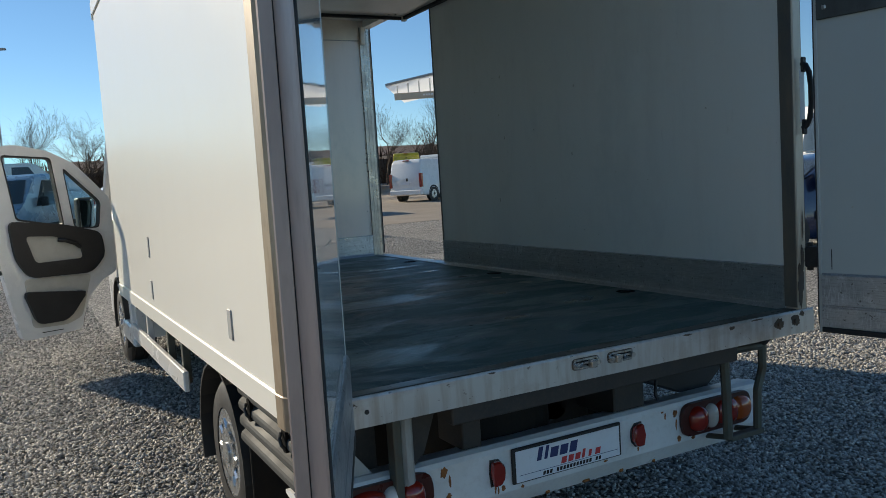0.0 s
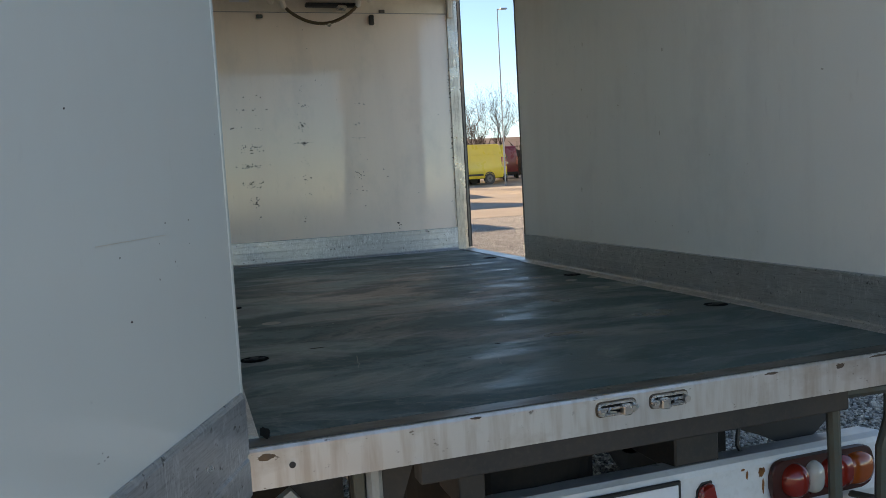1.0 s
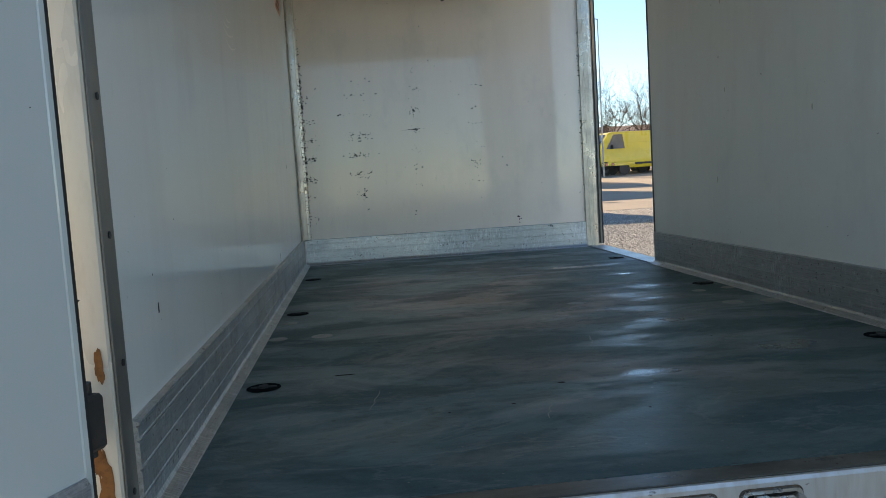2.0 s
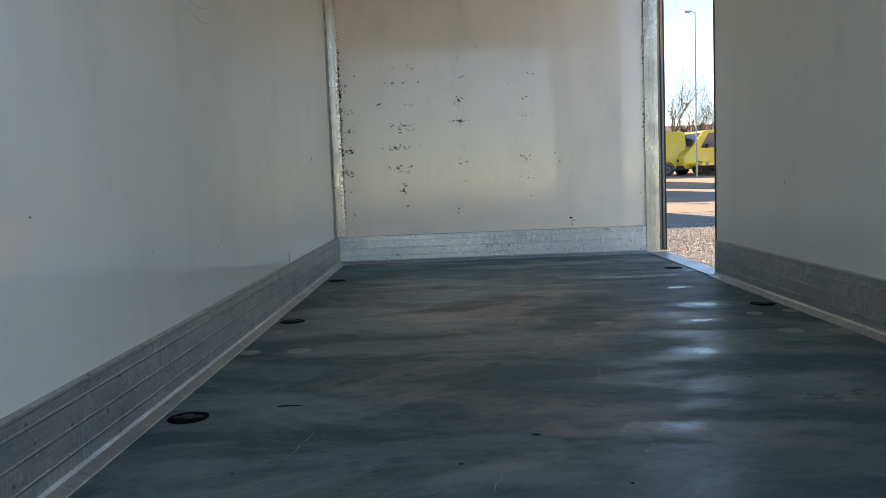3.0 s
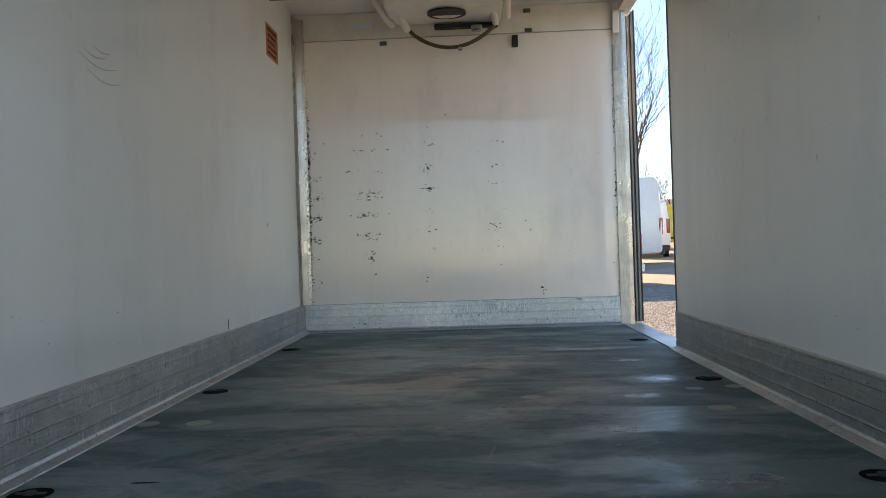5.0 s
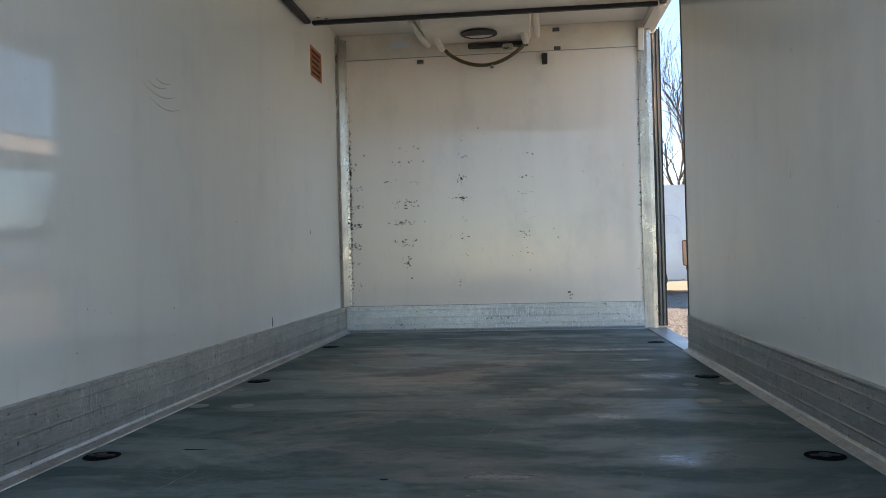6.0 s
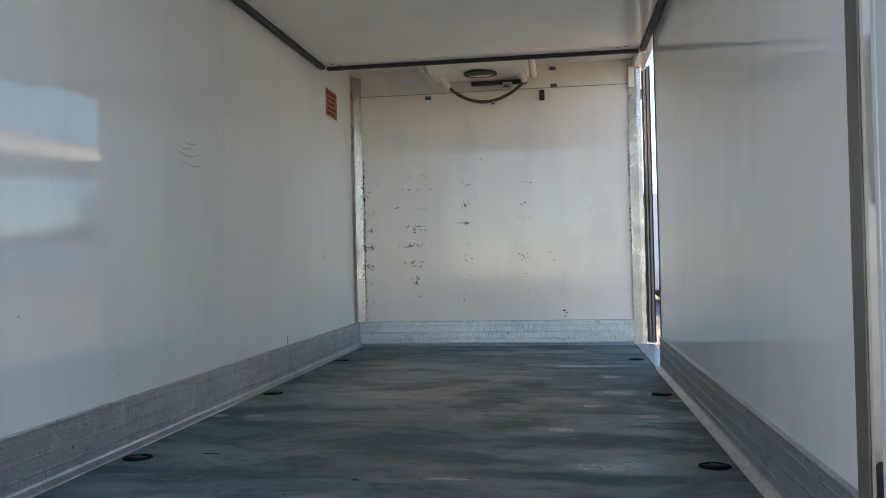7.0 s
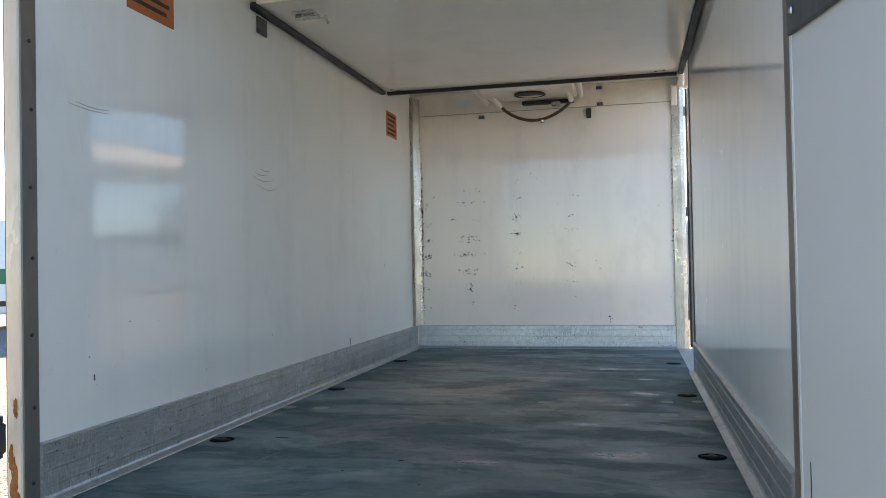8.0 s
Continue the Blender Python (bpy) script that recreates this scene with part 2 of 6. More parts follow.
WALL = gelcoat("glass_fibre_inner", (0.87, 0.86, 0.80), 0.026, 0.14, 0.5, 1.0, 0.7)
# rear doors: the walls' white, greyed so their shade sits in the colour
SHADED_DOOR_PANEL = gelcoat("glass_fibre_door_shaded", (0.595, 0.615, 0.585), 0.024, 0.10, 0.5, 1.0, 0.6)
FRONT_WALL = gelcoat("glass_fibre_front", (0.95, 0.845, 0.75), 0.050, 0.16, 0.6, 3.5, 0.8, 0.10)
SKIN = gelcoat("glass_fibre_outer", (0.81, 0.79, 0.725), 0.30, 0.03, 0.06, 0.2, 0.03, 0.0)
PANEL = gelcoat("partition_white", (0.92, 0.86, 0.75), 0.09, 0.15, 0.3)
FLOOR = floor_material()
ALU_Y = aluminium("aluminium_lengthwise", (0.53, 0.535, 0.52), 0.38, (0, 1, 0))
ALU_X = aluminium("aluminium_crosswise", (0.50, 0.52, 0.54), 0.36, (1, 0, 0))
ALU_Z = aluminium("aluminium_upright", (0.52, 0.475, 0.42), 0.30, (0, 0, 1), 0.3)
SILL = sill_material()
BROWN_GRIME = surface("brown_grime", (0.075, 0.055, 0.040), (0.20, 0.12, 0.06), 0.7, 0.0, 14, (1, 1, 0.6), 0.6, 70, 0.5, 0.0008)
POST_PAINT = surface("rear_post_paint", (0.62, 0.56, 0.46), (0.36, 0.25, 0.15), 0.34, 0.1, 3.0, (1, 1, 0.3), 0.6, 60, 0.25)
GRIME = surface("greasy_black", (0.012, 0.011, 0.010), (0.035, 0.026, 0.018), 0.75, 0.0, 6.0, (1, 1, 1), 0.5, 60, 0.3, 0.0008, spec=0.2)
STEEL = surface("dull_steel", (0.13, 0.135, 0.13), (0.06, 0.05, 0.042), 0.5, 0.5, 6.0, (1, 1, 0.4), 0.6, 90, 0.3, 0.0005)
TRIM = surface("weathered_trim", (0.41, 0.335, 0.24), (0.17, 0.11, 0.07), 0.45, 0.35, 3.0, (1, 1, 0.3), 0.8, 60, 0.35)
EDGE = surface("anodised_edge", (0.50, 0.395, 0.35), (0.24, 0.19, 0.17), 0.45, 0.4, 5.0, (1, 1, 0.25), 0.5, 45, 0.35)
RUBBER = surface("black_rubber", (0.018, 0.018, 0.019), (0.05, 0.047, 0.043), 0.55, 0.0, 9.0, (1, 1, 1), 0.5, 80, 0.3, 0.0004)
VOID = surface("black_recess", (0.008, 0.008, 0.008), (0.015, 0.014, 0.013), 0.9, 0.0, 9.0, (1, 1, 1), 0.4, 80, 0.2, spec=0.05)
CHASSIS = surface("chassis_black", (0.030, 0.029, 0.028), (0.085, 0.065, 0.05), 0.6, 0.1, 5.0, (1, 1, 1), 0.7, 60, 0.4, 0.0008)
WHITE_PAINT = surface("cab_white_paint", (0.80, 0.80, 0.79), (0.55, 0.53, 0.48), 0.28, 0.0, 2.0, (1, 1, 1), 0.3, 60, 0.1, 0, 0.05, 0.6)
BUMPER_PAINT = surface("bumper_white", (0.74, 0.74, 0.73), (0.42, 0.38, 0.33), 0.38, 0.0, 4.0, (1, 1, 1), 0.35, 50, 0.25, 0.0003)
RUST = surface("rust", (0.27, 0.105, 0.025), (0.08, 0.035, 0.015), 0.85, 0.0, 30, (1, 1, 1), 0.8, 120, 0.4, 0.001)
GALV = surface("grey_step_paint", (0.095, 0.105, 0.090), (0.12, 0.075, 0.045), 0.5, 0.4, 8.0, (1, 1, 1), 0.6, 70, 0.4, 0.0004)
PLASTIC = surface("dark_plastic", (0.018, 0.0175, 0.0175), (0.05, 0.048, 0.045), 0.55, 0.0, 10, (1, 1, 1), 0.4, 150, 0.2, 0.0003)
GREY_PLASTIC = surface("grey_plastic", (0.42, 0.42, 0.41), (0.25, 0.23, 0.20), 0.5, 0.0, 6, (1, 1, 1), 0.5, 90, 0.2)
FLANGE = surface("dull_flange", (0.15, 0.15, 0.14), (0.32, 0.25, 0.17), 0.42, 0.4, 5, (1, 1, 0.3), 0.7, 70, 0.3)
GUARD = surface("dark_guard_plastic", (0.060, 0.062, 0.061), (0.035, 0.034, 0.032), 0.68, 0.0, 6, (1, 1, 1), 0.5, 90, 0.2, spec=0.25)
# dirty white, also lowered to stand for shade under the load floor
DULL_WHITE = surface("shaded_dirty_white", (0.42, 0.42, 0.40), (0.16, 0.13, 0.10), 0.5, 0.0, 9, (1, 1, 0.4), 0.7, 60, 0.3)
BEIGE = surface("beige_trim", (0.55, 0.53, 0.47), (0.40, 0.37, 0.31), 0.7, 0.0, 8, (1, 1, 1), 0.4, 200, 0.2, 0.0004)
ORANGE = surface("orange_label", (0.50, 0.135, 0.035), (0.35, 0.10, 0.03), 0.5, 0.0, 8, (1, 1, 1), 0.4, 60, 0.1)
INK = surface("black_print", (0.03, 0.022, 0.02), (0.05, 0.03, 0.02), 0.6, 0.0, 8, (1, 1, 1), 0.3)
BLUE_INK = surface("blue_print", (0.03, 0.04, 0.14), (0.03, 0.04, 0.12), 0.5, 0.0, 8, (1, 1, 1), 0.3)
RED_INK = surface("red_print", (0.55, 0.05, 0.05), (0.45, 0.04, 0.04), 0.5, 0.0, 8, (1, 1, 1), 0.3)
PLATE = surface("plate_white", (0.78, 0.79, 0.82), (0.65, 0.65, 0.66), 0.35, 0.0, 8, (1, 1, 1), 0.3)
RED_LENS = surface("red_lens", (0.26, 0.022, 0.012), (0.16, 0.012, 0.008), 0.12, 0.0, 20, (1, 1, 1), 0.4, 90, 0.1, 0, 0.04, 0.8)
AMBER_LENS = surface("amber_lens", (0.40, 0.085, 0.015), (0.28, 0.055, 0.012), 0.12, 0.0, 20, (1, 1, 1), 0.4, 90, 0.1, 0, 0.04, 0.8)
LAMP_BACK = surface("dark_red_lamp_housing", (0.060, 0.012, 0.008), (0.025, 0.012, 0.010), 0.35, 0.0, 12, (1, 1, 1), 0.6, 60, 0.3)
CLEAR_LENS = surface("clear_lens", (0.62, 0.58, 0.52), (0.45, 0.42, 0.38), 0.1, 0.0, 20, (1, 1, 1), 0.4, 90, 0.1, 0, 0.04, 0.8)
STRIP = surface("worn_edging", (0.13, 0.125, 0.11), (0.045, 0.042, 0.036), 0.36, 0.55, 5, (1, 3, 1), 0.8, 60, 0.4)
CHROME = surface("worn_zinc", (0.62, 0.60, 0.56), (0.30, 0.26, 0.21), 0.28, 0.9, 20, (1, 1, 1), 0.6, 120, 0.3)
HUBCAP = surface("silver_hubcap", (0.58, 0.59, 0.60), (0.35, 0.34, 0.32), 0.28, 0.8, 9, (1, 1, 1), 0.4, 90, 0.2)
CASING = surface("cooler_casing", (0.87, 0.80, 0.69), (0.50, 0.44, 0.35), 0.4, 0.0, 5, (1, 1, 1), 0.4, 60, 0.1)
HOSE = surface("brown_hose", (0.10, 0.07, 0.03), (0.05, 0.04, 0.02), 0.4, 0.0, 20, (1, 1, 1), 0.4, 60, 0.2)
GRAVEL = gravel_material()
STONE = stone_material()
APRON = surface("dusty_apron", (0.30, 0.255, 0.20), (0.20, 0.17, 0.135), 0.9, 0.0, 0.5, (1, 1, 1), 0.6, 30, 0.4, 0.004)
DARK_GROUND = surface("dark_added_ground", (0.050, 0.051, 0.052), (0.075, 0.073, 0.070), 0.85, 0.0, 0.4, (1, 1, 1), 0.6, 40, 0.4, 0.003)
GLASS = glass_material("window_glass", (0.74, 0.90, 0.90))
DARK_GLASS = surface("dark_window", (0.09, 0.115, 0.13), (0.06, 0.07, 0.08), 0.05, 0.0, 2, (1, 1, 1), 0.4, 30, 0.1, 0, 0.03, 1.0, 1.0)
MIRROR = surface("mirror_glass", (0.75, 0.8, 0.85), (0.7, 0.75, 0.8), 0.02, 1.0, 2, (1, 1, 1), 0.1, 30, 0.0, 0, 0.01)
BARK = surface("bark", (0.085, 0.062, 0.046), (0.05, 0.04, 0.03), 0.85, 0.0, 4, (1, 1, 1), 0.6, 40, 0.4)
YELLOW = surface("yellow_paint", (0.68, 0.53, 0.03), (0.5, 0.38, 0.03), 0.3, 0.0, 2, (1, 1, 1), 0.3, 40, 0.1, 0, 0.05, 0.5)
MAROON = surface("maroon_paint", (0.22, 0.02, 0.03), (0.15, 0.015, 0.02), 0.3, 0.0, 2, (1, 1, 1), 0.3, 40, 0.1, 0, 0.05, 0.5)
NAVY = surface("dark_blue_paint", (0.018, 0.028, 0.075), (0.03, 0.035, 0.06), 0.2, 0.2, 2, (1, 1, 1), 0.3, 40, 0.1, 0, 0.05, 0.7)
SILVER = surface("silver_paint", (0.42, 0.48, 0.55), (0.34, 0.38, 0.42), 0.28, 0.4, 2, (1, 1, 1), 0.3, 40, 0.1, 0, 0.05, 0.6)
POLE = surface("grey_pole_paint", (0.34, 0.35, 0.36), (0.22, 0.21, 0.2), 0.5, 0.3, 4, (1, 1, 1), 0.4)
FLAG = surface("red_banner_cloth", (0.62, 0.05, 0.04), (0.45, 0.035, 0.03), 0.8, 0.0, 4, (1, 1, 1), 0.4)
HEDGE = surface("brown_hedge", (0.10, 0.065, 0.04), (0.05, 0.035, 0.022), 0.95, 0.0, 1.5, (1, 1, 1), 0.7, 20, 0.5)
BRICKISH = surface("far_roof_brown", (0.16, 0.11, 0.085), (0.10, 0.075, 0.06), 0.9, 0.0, 0.4, (1, 1, 1), 0.5, 6, 0.4)
CLADDING = surface("white_cladding", (0.72, 0.71, 0.69), (0.55, 0.54, 0.5), 0.5, 0.0, 0.4, (1, 1, 1), 0.4, 6, 0.2)
GREEN = surface("green_print", (0.01, 0.16, 0.08), (0.01, 0.12, 0.06), 0.4, 0.0, 4, (1, 1, 1), 0.3)
CREAM_WALL = surface("far_cream_plaster", (0.52, 0.45, 0.35), (0.4, 0.34, 0.26), 0.85, 0.0, 0.3, (1, 1, 1), 0.4, 4, 0.2)


def translucent_sheet():
    """White translucent roof sheet that passes daylight."""
    m, tree, p = shader("white_roof_sheet")
    p.inputs["Base Color"].default_value = (0.9, 0.9, 0.88, 1)
    p.inputs["Roughness"].default_value = 0.4
    thin = tree.nodes.new("ShaderNodeBsdfTranslucent")
    thin.inputs["Color"].default_value = (0.97, 0.97, 0.95, 1)
    mixed = tree.nodes.new("ShaderNodeMixShader")
    mixed.inputs["Fac"].default_value = 0.92
    tree.links.new(p.outputs["BSDF"], mixed.inputs[1])
    tree.links.new(thin.outputs["BSDF"], mixed.inputs[2])
    tree.links.new(mixed.outputs["Shader"], tree.nodes["Material Output"].inputs["Surface"])
    return m


ROOF_SHEET = translucent_sheet()


# ---- building helpers ----
WORLD = {}
I4 = Matrix.Identity(4)


def ground_z(y):
    return SLOPE * y


def thing(name, base, label, category, group="", kind=""):
    """An Empty at a thing's base; its parts are built in the world's coordinates."""
    ob = new(name)
    ob.empty_display_size = 0.2
    ob.matrix_basis = Matrix.Translation(base)
    WORLD[ob] = ob.matrix_basis.copy()
    return tagged(ob, label, category, group, kind)


def to_mesh(name, bm, material, smooth=False):
    me = bpy.data.meshes.new(name)
    bmesh.ops.recalc_face_normals(bm, faces=bm.faces)
    bm.to_mesh(me)
    bm.free()
    me.materials.append(material)
    if smooth:
        me.shade_smooth()
        me.set_sharp_from_angle(angle=radians(35))
    return me


def part(name, bm, material, parent, label="", at=None, smooth=False):
    """One mesh under a thing or a part."""
    me = bm if isinstance(bm, bpy.types.Mesh) else to_mesh(name, bm, material, smooth)
    ob = new(name, me)
    ob.parent = parent
    ob.matrix_parent_inverse = WORLD[parent].inverted()
    ob.matrix_basis = at or I4
    WORLD[ob] = ob.matrix_basis.copy()
    return tagged(ob, label) if label else ob


def whole(name, bm, material, label, category="", kind="", group="", smooth=False):
    """A top-level thing that is one mesh."""
    ob = new(name, bm if isinstance(bm, bpy.types.Mesh) else to_mesh(name, bm, material, smooth))
    WORLD[ob] = I4
    return tagged(ob, label, category, group, kind)


def add_box(bm, x0, x1, y0, y1, z0, z1, bevel=0.0, segments=1):
    got = bmesh.ops.create_cube(bm, size=1.0)
    vs = got["verts"]
    for v in vs:
        v.co = Vector((x0 if v.co.x < 0 else x1, y0 if v.co.y < 0 else y1, z0 if v.co.z < 0 else z1))
    if bevel:
        es = list({e for v in vs for e in v.link_edges})
        bmesh.ops.bevel(bm, geom=es, offset=bevel, segments=segments, affect="EDGES", profile=0.6)
    return bm


def box(x0, x1, y0, y1, z0, z1, bevel=0.0, segments=1):
    return add_box(bmesh.new(), x0, x1, y0, y1, z0, z1, bevel, segments)


def add_tube(bm, points, radius, sides=8, caps=True):
    """A round bar along a line of points; radius may be one number or one a point."""
    pts = [Vector(p) for p in points]
    radii = radius if isinstance(radius, (list, tuple)) else [radius] * len(pts)
    rings = []
    for i, p in enumerate(pts):
        d = (pts[min(i + 1, len(pts) - 1)] - pts[max(i - 1, 0)]).normalized()
        side = d.orthogonal().normalized() if i == 0 else (rings[-1][1] - d * rings[-1][1].dot(d)).normalized()
        up = d.cross(side)
        ring = [bm.verts.new(p + radii[i] * (side * math.cos(a) + up * math.sin(a)))
                for a in (2 * math.pi * k / sides for k in range(sides))]
        rings.append((ring, side))
    for (a, _), (b, _) in zip(rings, rings[1:]):
        for k in range(sides):
            bm.faces.new((a[k], a[(k + 1) % sides], b[(k + 1) % sides], b[k]))
    if caps:
        bm.faces.new(rings[0][0][::-1])
        bm.faces.new(rings[-1][0])
    return bm


def tube(points, radius, sides=8):
    return add_tube(bmesh.new(), points, radius, sides)


def add_prism(bm, outline, a, b, axis):
    """A flat outline given in the other two axes, drawn out from a to b along an axis."""
    def at(u, v, w):
        return {"x": (w, u, v), "y": (u, w, v), "z": (u, v, w)}[axis]
    lo = [bm.verts.new(at(u, v, a)) for u, v in outline]
    hi = [bm.verts.new(at(u, v, b)) for u, v in outline]
    bm.faces.new(lo[::-1])
    bm.faces.new(hi)
    for k in range(len(lo)):
        j = (k + 1) % len(lo)
        bm.faces.new((lo[k], lo[j], hi[j], hi[k]))
    return bm


def prism(outline, a, b, axis, bevel=0.0):
    bm = add_prism(bmesh.new(), outline, a, b, axis)
    if bevel:
        bmesh.ops.bevel(bm, geom=list(bm.edges), offset=bevel, segments=1, affect="EDGES")
    return bm


def add_disc(bm, centre, axis, radius, depth, sides=20, inner=0.0):
    """A disc, or a ring, of some depth."""
    c, d = Vector(centre), Vector(axis).normalized()
    s = d.orthogonal().normalized()
    u = d.cross(s)
    angles = [2 * math.pi * k / sides for k in range(sides)]
    def ring(r, h):
        return [bm.verts.new(c + d * h + r * (s * math.cos(a) + u * math.sin(a))) for a in angles]
    o0, o1 = ring(radius, 0), ring(radius, depth)
    n = sides
    for k in range(n):
        bm.faces.new((o0[k], o0[(k + 1) % n], o1[(k + 1) % n], o1[k]))
    if inner:
        i0, i1 = ring(inner, 0), ring(inner, depth)
        for k in range(n):
            j = (k + 1) % n
            bm.faces.new((i0[j], i0[k], i1[k], i1[j]))
            bm.faces.new((o1[k], o1[j], i1[j], i1[k]))
            bm.faces.new((o0[j], o0[k], i0[k], i0[j]))
    else:
        bm.faces.new(o0[::-1])
        bm.faces.new(o1)
    return bm


def disc(centre, axis, radius, depth, sides=20, inner=0.0):
    return add_disc(bmesh.new(), centre, axis, radius, depth, sides, inner)


def rounded(points, r=0.04, n=4):
    """An outline with its corners rounded."""
    out = []
    for k, p in enumerate(points):
        p, a, b = Vector(p), Vector(points[k - 1]), Vector(points[(k + 1) % len(points)])
        da, db = a - p, b - p
        s = min(r, da.length * 0.4, db.length * 0.4)
        q0, q1 = p + da.normalized() * s, p + db.normalized() * s
        for i in range(n + 1):
            t = i / n
            out.append(tuple(q0 * (1 - t) ** 2 + p * 2 * t * (1 - t) + q1 * t * t))
    return out


def plate_with_holes(outer, holes, y0, y1):
    """A flat panel in x and z with openings through it, from y0 to y1."""
    bm = bmesh.new()
    loops = []
    for y in (y0, y1):
        edges, rings = [], []
        for ring in [outer, *holes]:
            vs = [bm.verts.new((u, y, v)) for u, v in ring]
            edges += [bm.edges.new((vs[k], vs[(k + 1) % len(vs)])) for k in range(len(vs))]
            rings.append(vs)
        bmesh.ops.triangle_fill(bm, use_beauty=True, use_dissolve=False, edges=edges)
        loops.append(rings)
    for a, b in zip(*loops):
        for k in range(len(a)):
            j = (k + 1) % len(a)
            bm.faces.new((a[k], a[j], b[j], b[k]))
    return bm


# ---- the yard ----
def sloped_sheet(name, x0, x1, y0, y1, lift, material, label, category):
    bm = bmesh.new()
    nx = 24
    rows = [[bm.verts.new((x0 + (x1 - x0) * i / nx, y, ground_z(y) + lift)) for i in range(nx + 1)] for y in (y0, 0.5 * (y0 + y1), y1)]
    for a, b in zip(rows, rows[1:]):
        for i in range(nx):
            bm.faces.new((a[i], a[i + 1], b[i + 1], b[i]))
    return whole(name, bm, material, label, category, "structure")


sloped_sheet("ground", -700, 700, -500, 900, 0.0, GRAVEL, "grey crushed-stone gravel yard under the truck", "ground")
sloped_sheet("pavement", 4.2, 160, 18.0, 62.0, 0.006, APRON, "dusty tan apron beyond the gravel", "pavement")

# unseen dark sheet, added to dim the yard's reflection in the front bulkhead
sloped_sheet("road", -60.0, 1.6, -90.0, -13.0, 0.006, DARK_GROUND, "dark ground sheet added behind the truck, met only in reflections", "road")


# ---- the box truck ----
IN_W, FRONT, REAR, FLOOR_Z, CEIL = 2.06, 4.2, -0.04, 0.95, 2.99
SILL_Y = -0.112
truck = thing("box_truck", (1.03, 2.0, 0.05), "white refrigerated box truck with its rear and side doors open", "truck")


KICK = [(0.0, 0.0), (0.042, 0.0), (0.041, 0.003), (0.016, 0.013), (0.012, 0.021)]
for rib in (0.048, 0.096, 0.145):
    KICK += [(0.012, rib - 0.003), (0.0085, rib - 0.0025), (0.0085, rib - 0.0002), (0.0132, rib), (0.0132, rib + 0.003), (0.012, rib + 0.0045)]
KICK += [(0.012, 0.168), (0.0085, 0.1685), (0.0085, 0.171), (0.015, 0.172), (0.015, 0.177), (0.004, 0.180), (0.0, 0.180)]  # out from the wall, up


def kick_plate(wall, along0, along1):
    out = KICK
    bm = bmesh.new()
    if wall == "left":
        add_prism(bm, [(u, FLOOR_Z + v) for u, v in out], along0, along1, "y")
    elif wall == "right":
        add_prism(bm, [(IN_W - u, FLOOR_Z + v) for u, v in out], along0, along1, "y")
    else:
        add_prism(bm, [(FRONT - u, FLOOR_Z + v) for u, v in out], along0, along1, "x")
    return bm


# walls, roof and floor of the load box
left_wall = part("side_wall", box(-0.08, 0.0, REAR, FRONT + 0.08, 0.945, CEIL), WALL, truck, "glossy white glass-fibre side panel, scuffed inside")
right_wall = part("side_wall", box(IN_W, IN_W + 0.08, REAR, 2.95, 0.945, CEIL), WALL, truck, "glossy white glass-fibre side panel beside the side door")
part("door_header", box(IN_W, IN_W + 0.08, 2.95, FRONT + 0.08, 2.93, CEIL), WALL, truck)
front_wall = part("front_wall", box(0.0, 2.10, FRONT, FRONT + 0.08, 0.945, CEIL), FRONT_WALL, truck, "white front bulkhead with chipped dark specks")
part("band_seam", box(0.056, 2.018, FRONT - 0.008, FRONT - 0.0005, 2.815, 2.8195, 0.001), GREY_PLASTIC, front_wall)
part("front_wall_band", box(0.055, 2.02, FRONT - 0.006, FRONT - 0.0005, 2.82, CEIL - 0.001, 0.002), CASING, front_wall)
part("roof", box(-0.08, IN_W + 0.08, REAR, FRONT + 0.08, CEIL, CEIL + 0.08, 0.01), WALL, truck)
part("roof_edge_trim", box(-0.10, IN_W + 0.10, FRONT + 0.08, FRONT + 0.13, 2.93, CEIL + 0.085, 0.015), SKIN, truck)
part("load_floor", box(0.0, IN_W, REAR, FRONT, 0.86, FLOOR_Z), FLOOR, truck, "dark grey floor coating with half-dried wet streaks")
part("outer_skin", box(-0.088, -0.0805, 0.075, FRONT + 0.085, 0.944, CEIL + 0.03, 0.003), SKIN, left_wall, "sunlit cream-white outer skin")
part("lower_rail", box(-0.096, -0.02, 0.0, FRONT + 0.08, 0.852, 0.9435, 0.006), SKIN, truck, "cream-white lower side rail")
part("lower_rail", box(IN_W + 0.02, IN_W + 0.096, 0.0, 2.95, 0.852, 0.9435, 0.006), SKIN, truck)
part("top_rail", box(-0.10, -0.0885, 0.0, FRONT + 0.085, 2.965, CEIL + 0.085, 0.006), SKIN, truck)

part("kick_plate", kick_plate("left", REAR, FRONT - 0.016), ALU_Y, left_wall, "ribbed scratched aluminium kicking plate")
part("kick_plate", kick_plate("right", REAR, 2.945), ALU_Y, right_wall, "ribbed scratched aluminium kicking plate")
part("kick_plate", kick_plate("front", 0.016, 2.016), ALU_X, front_wall, "ribbed scratched aluminium kicking plate")

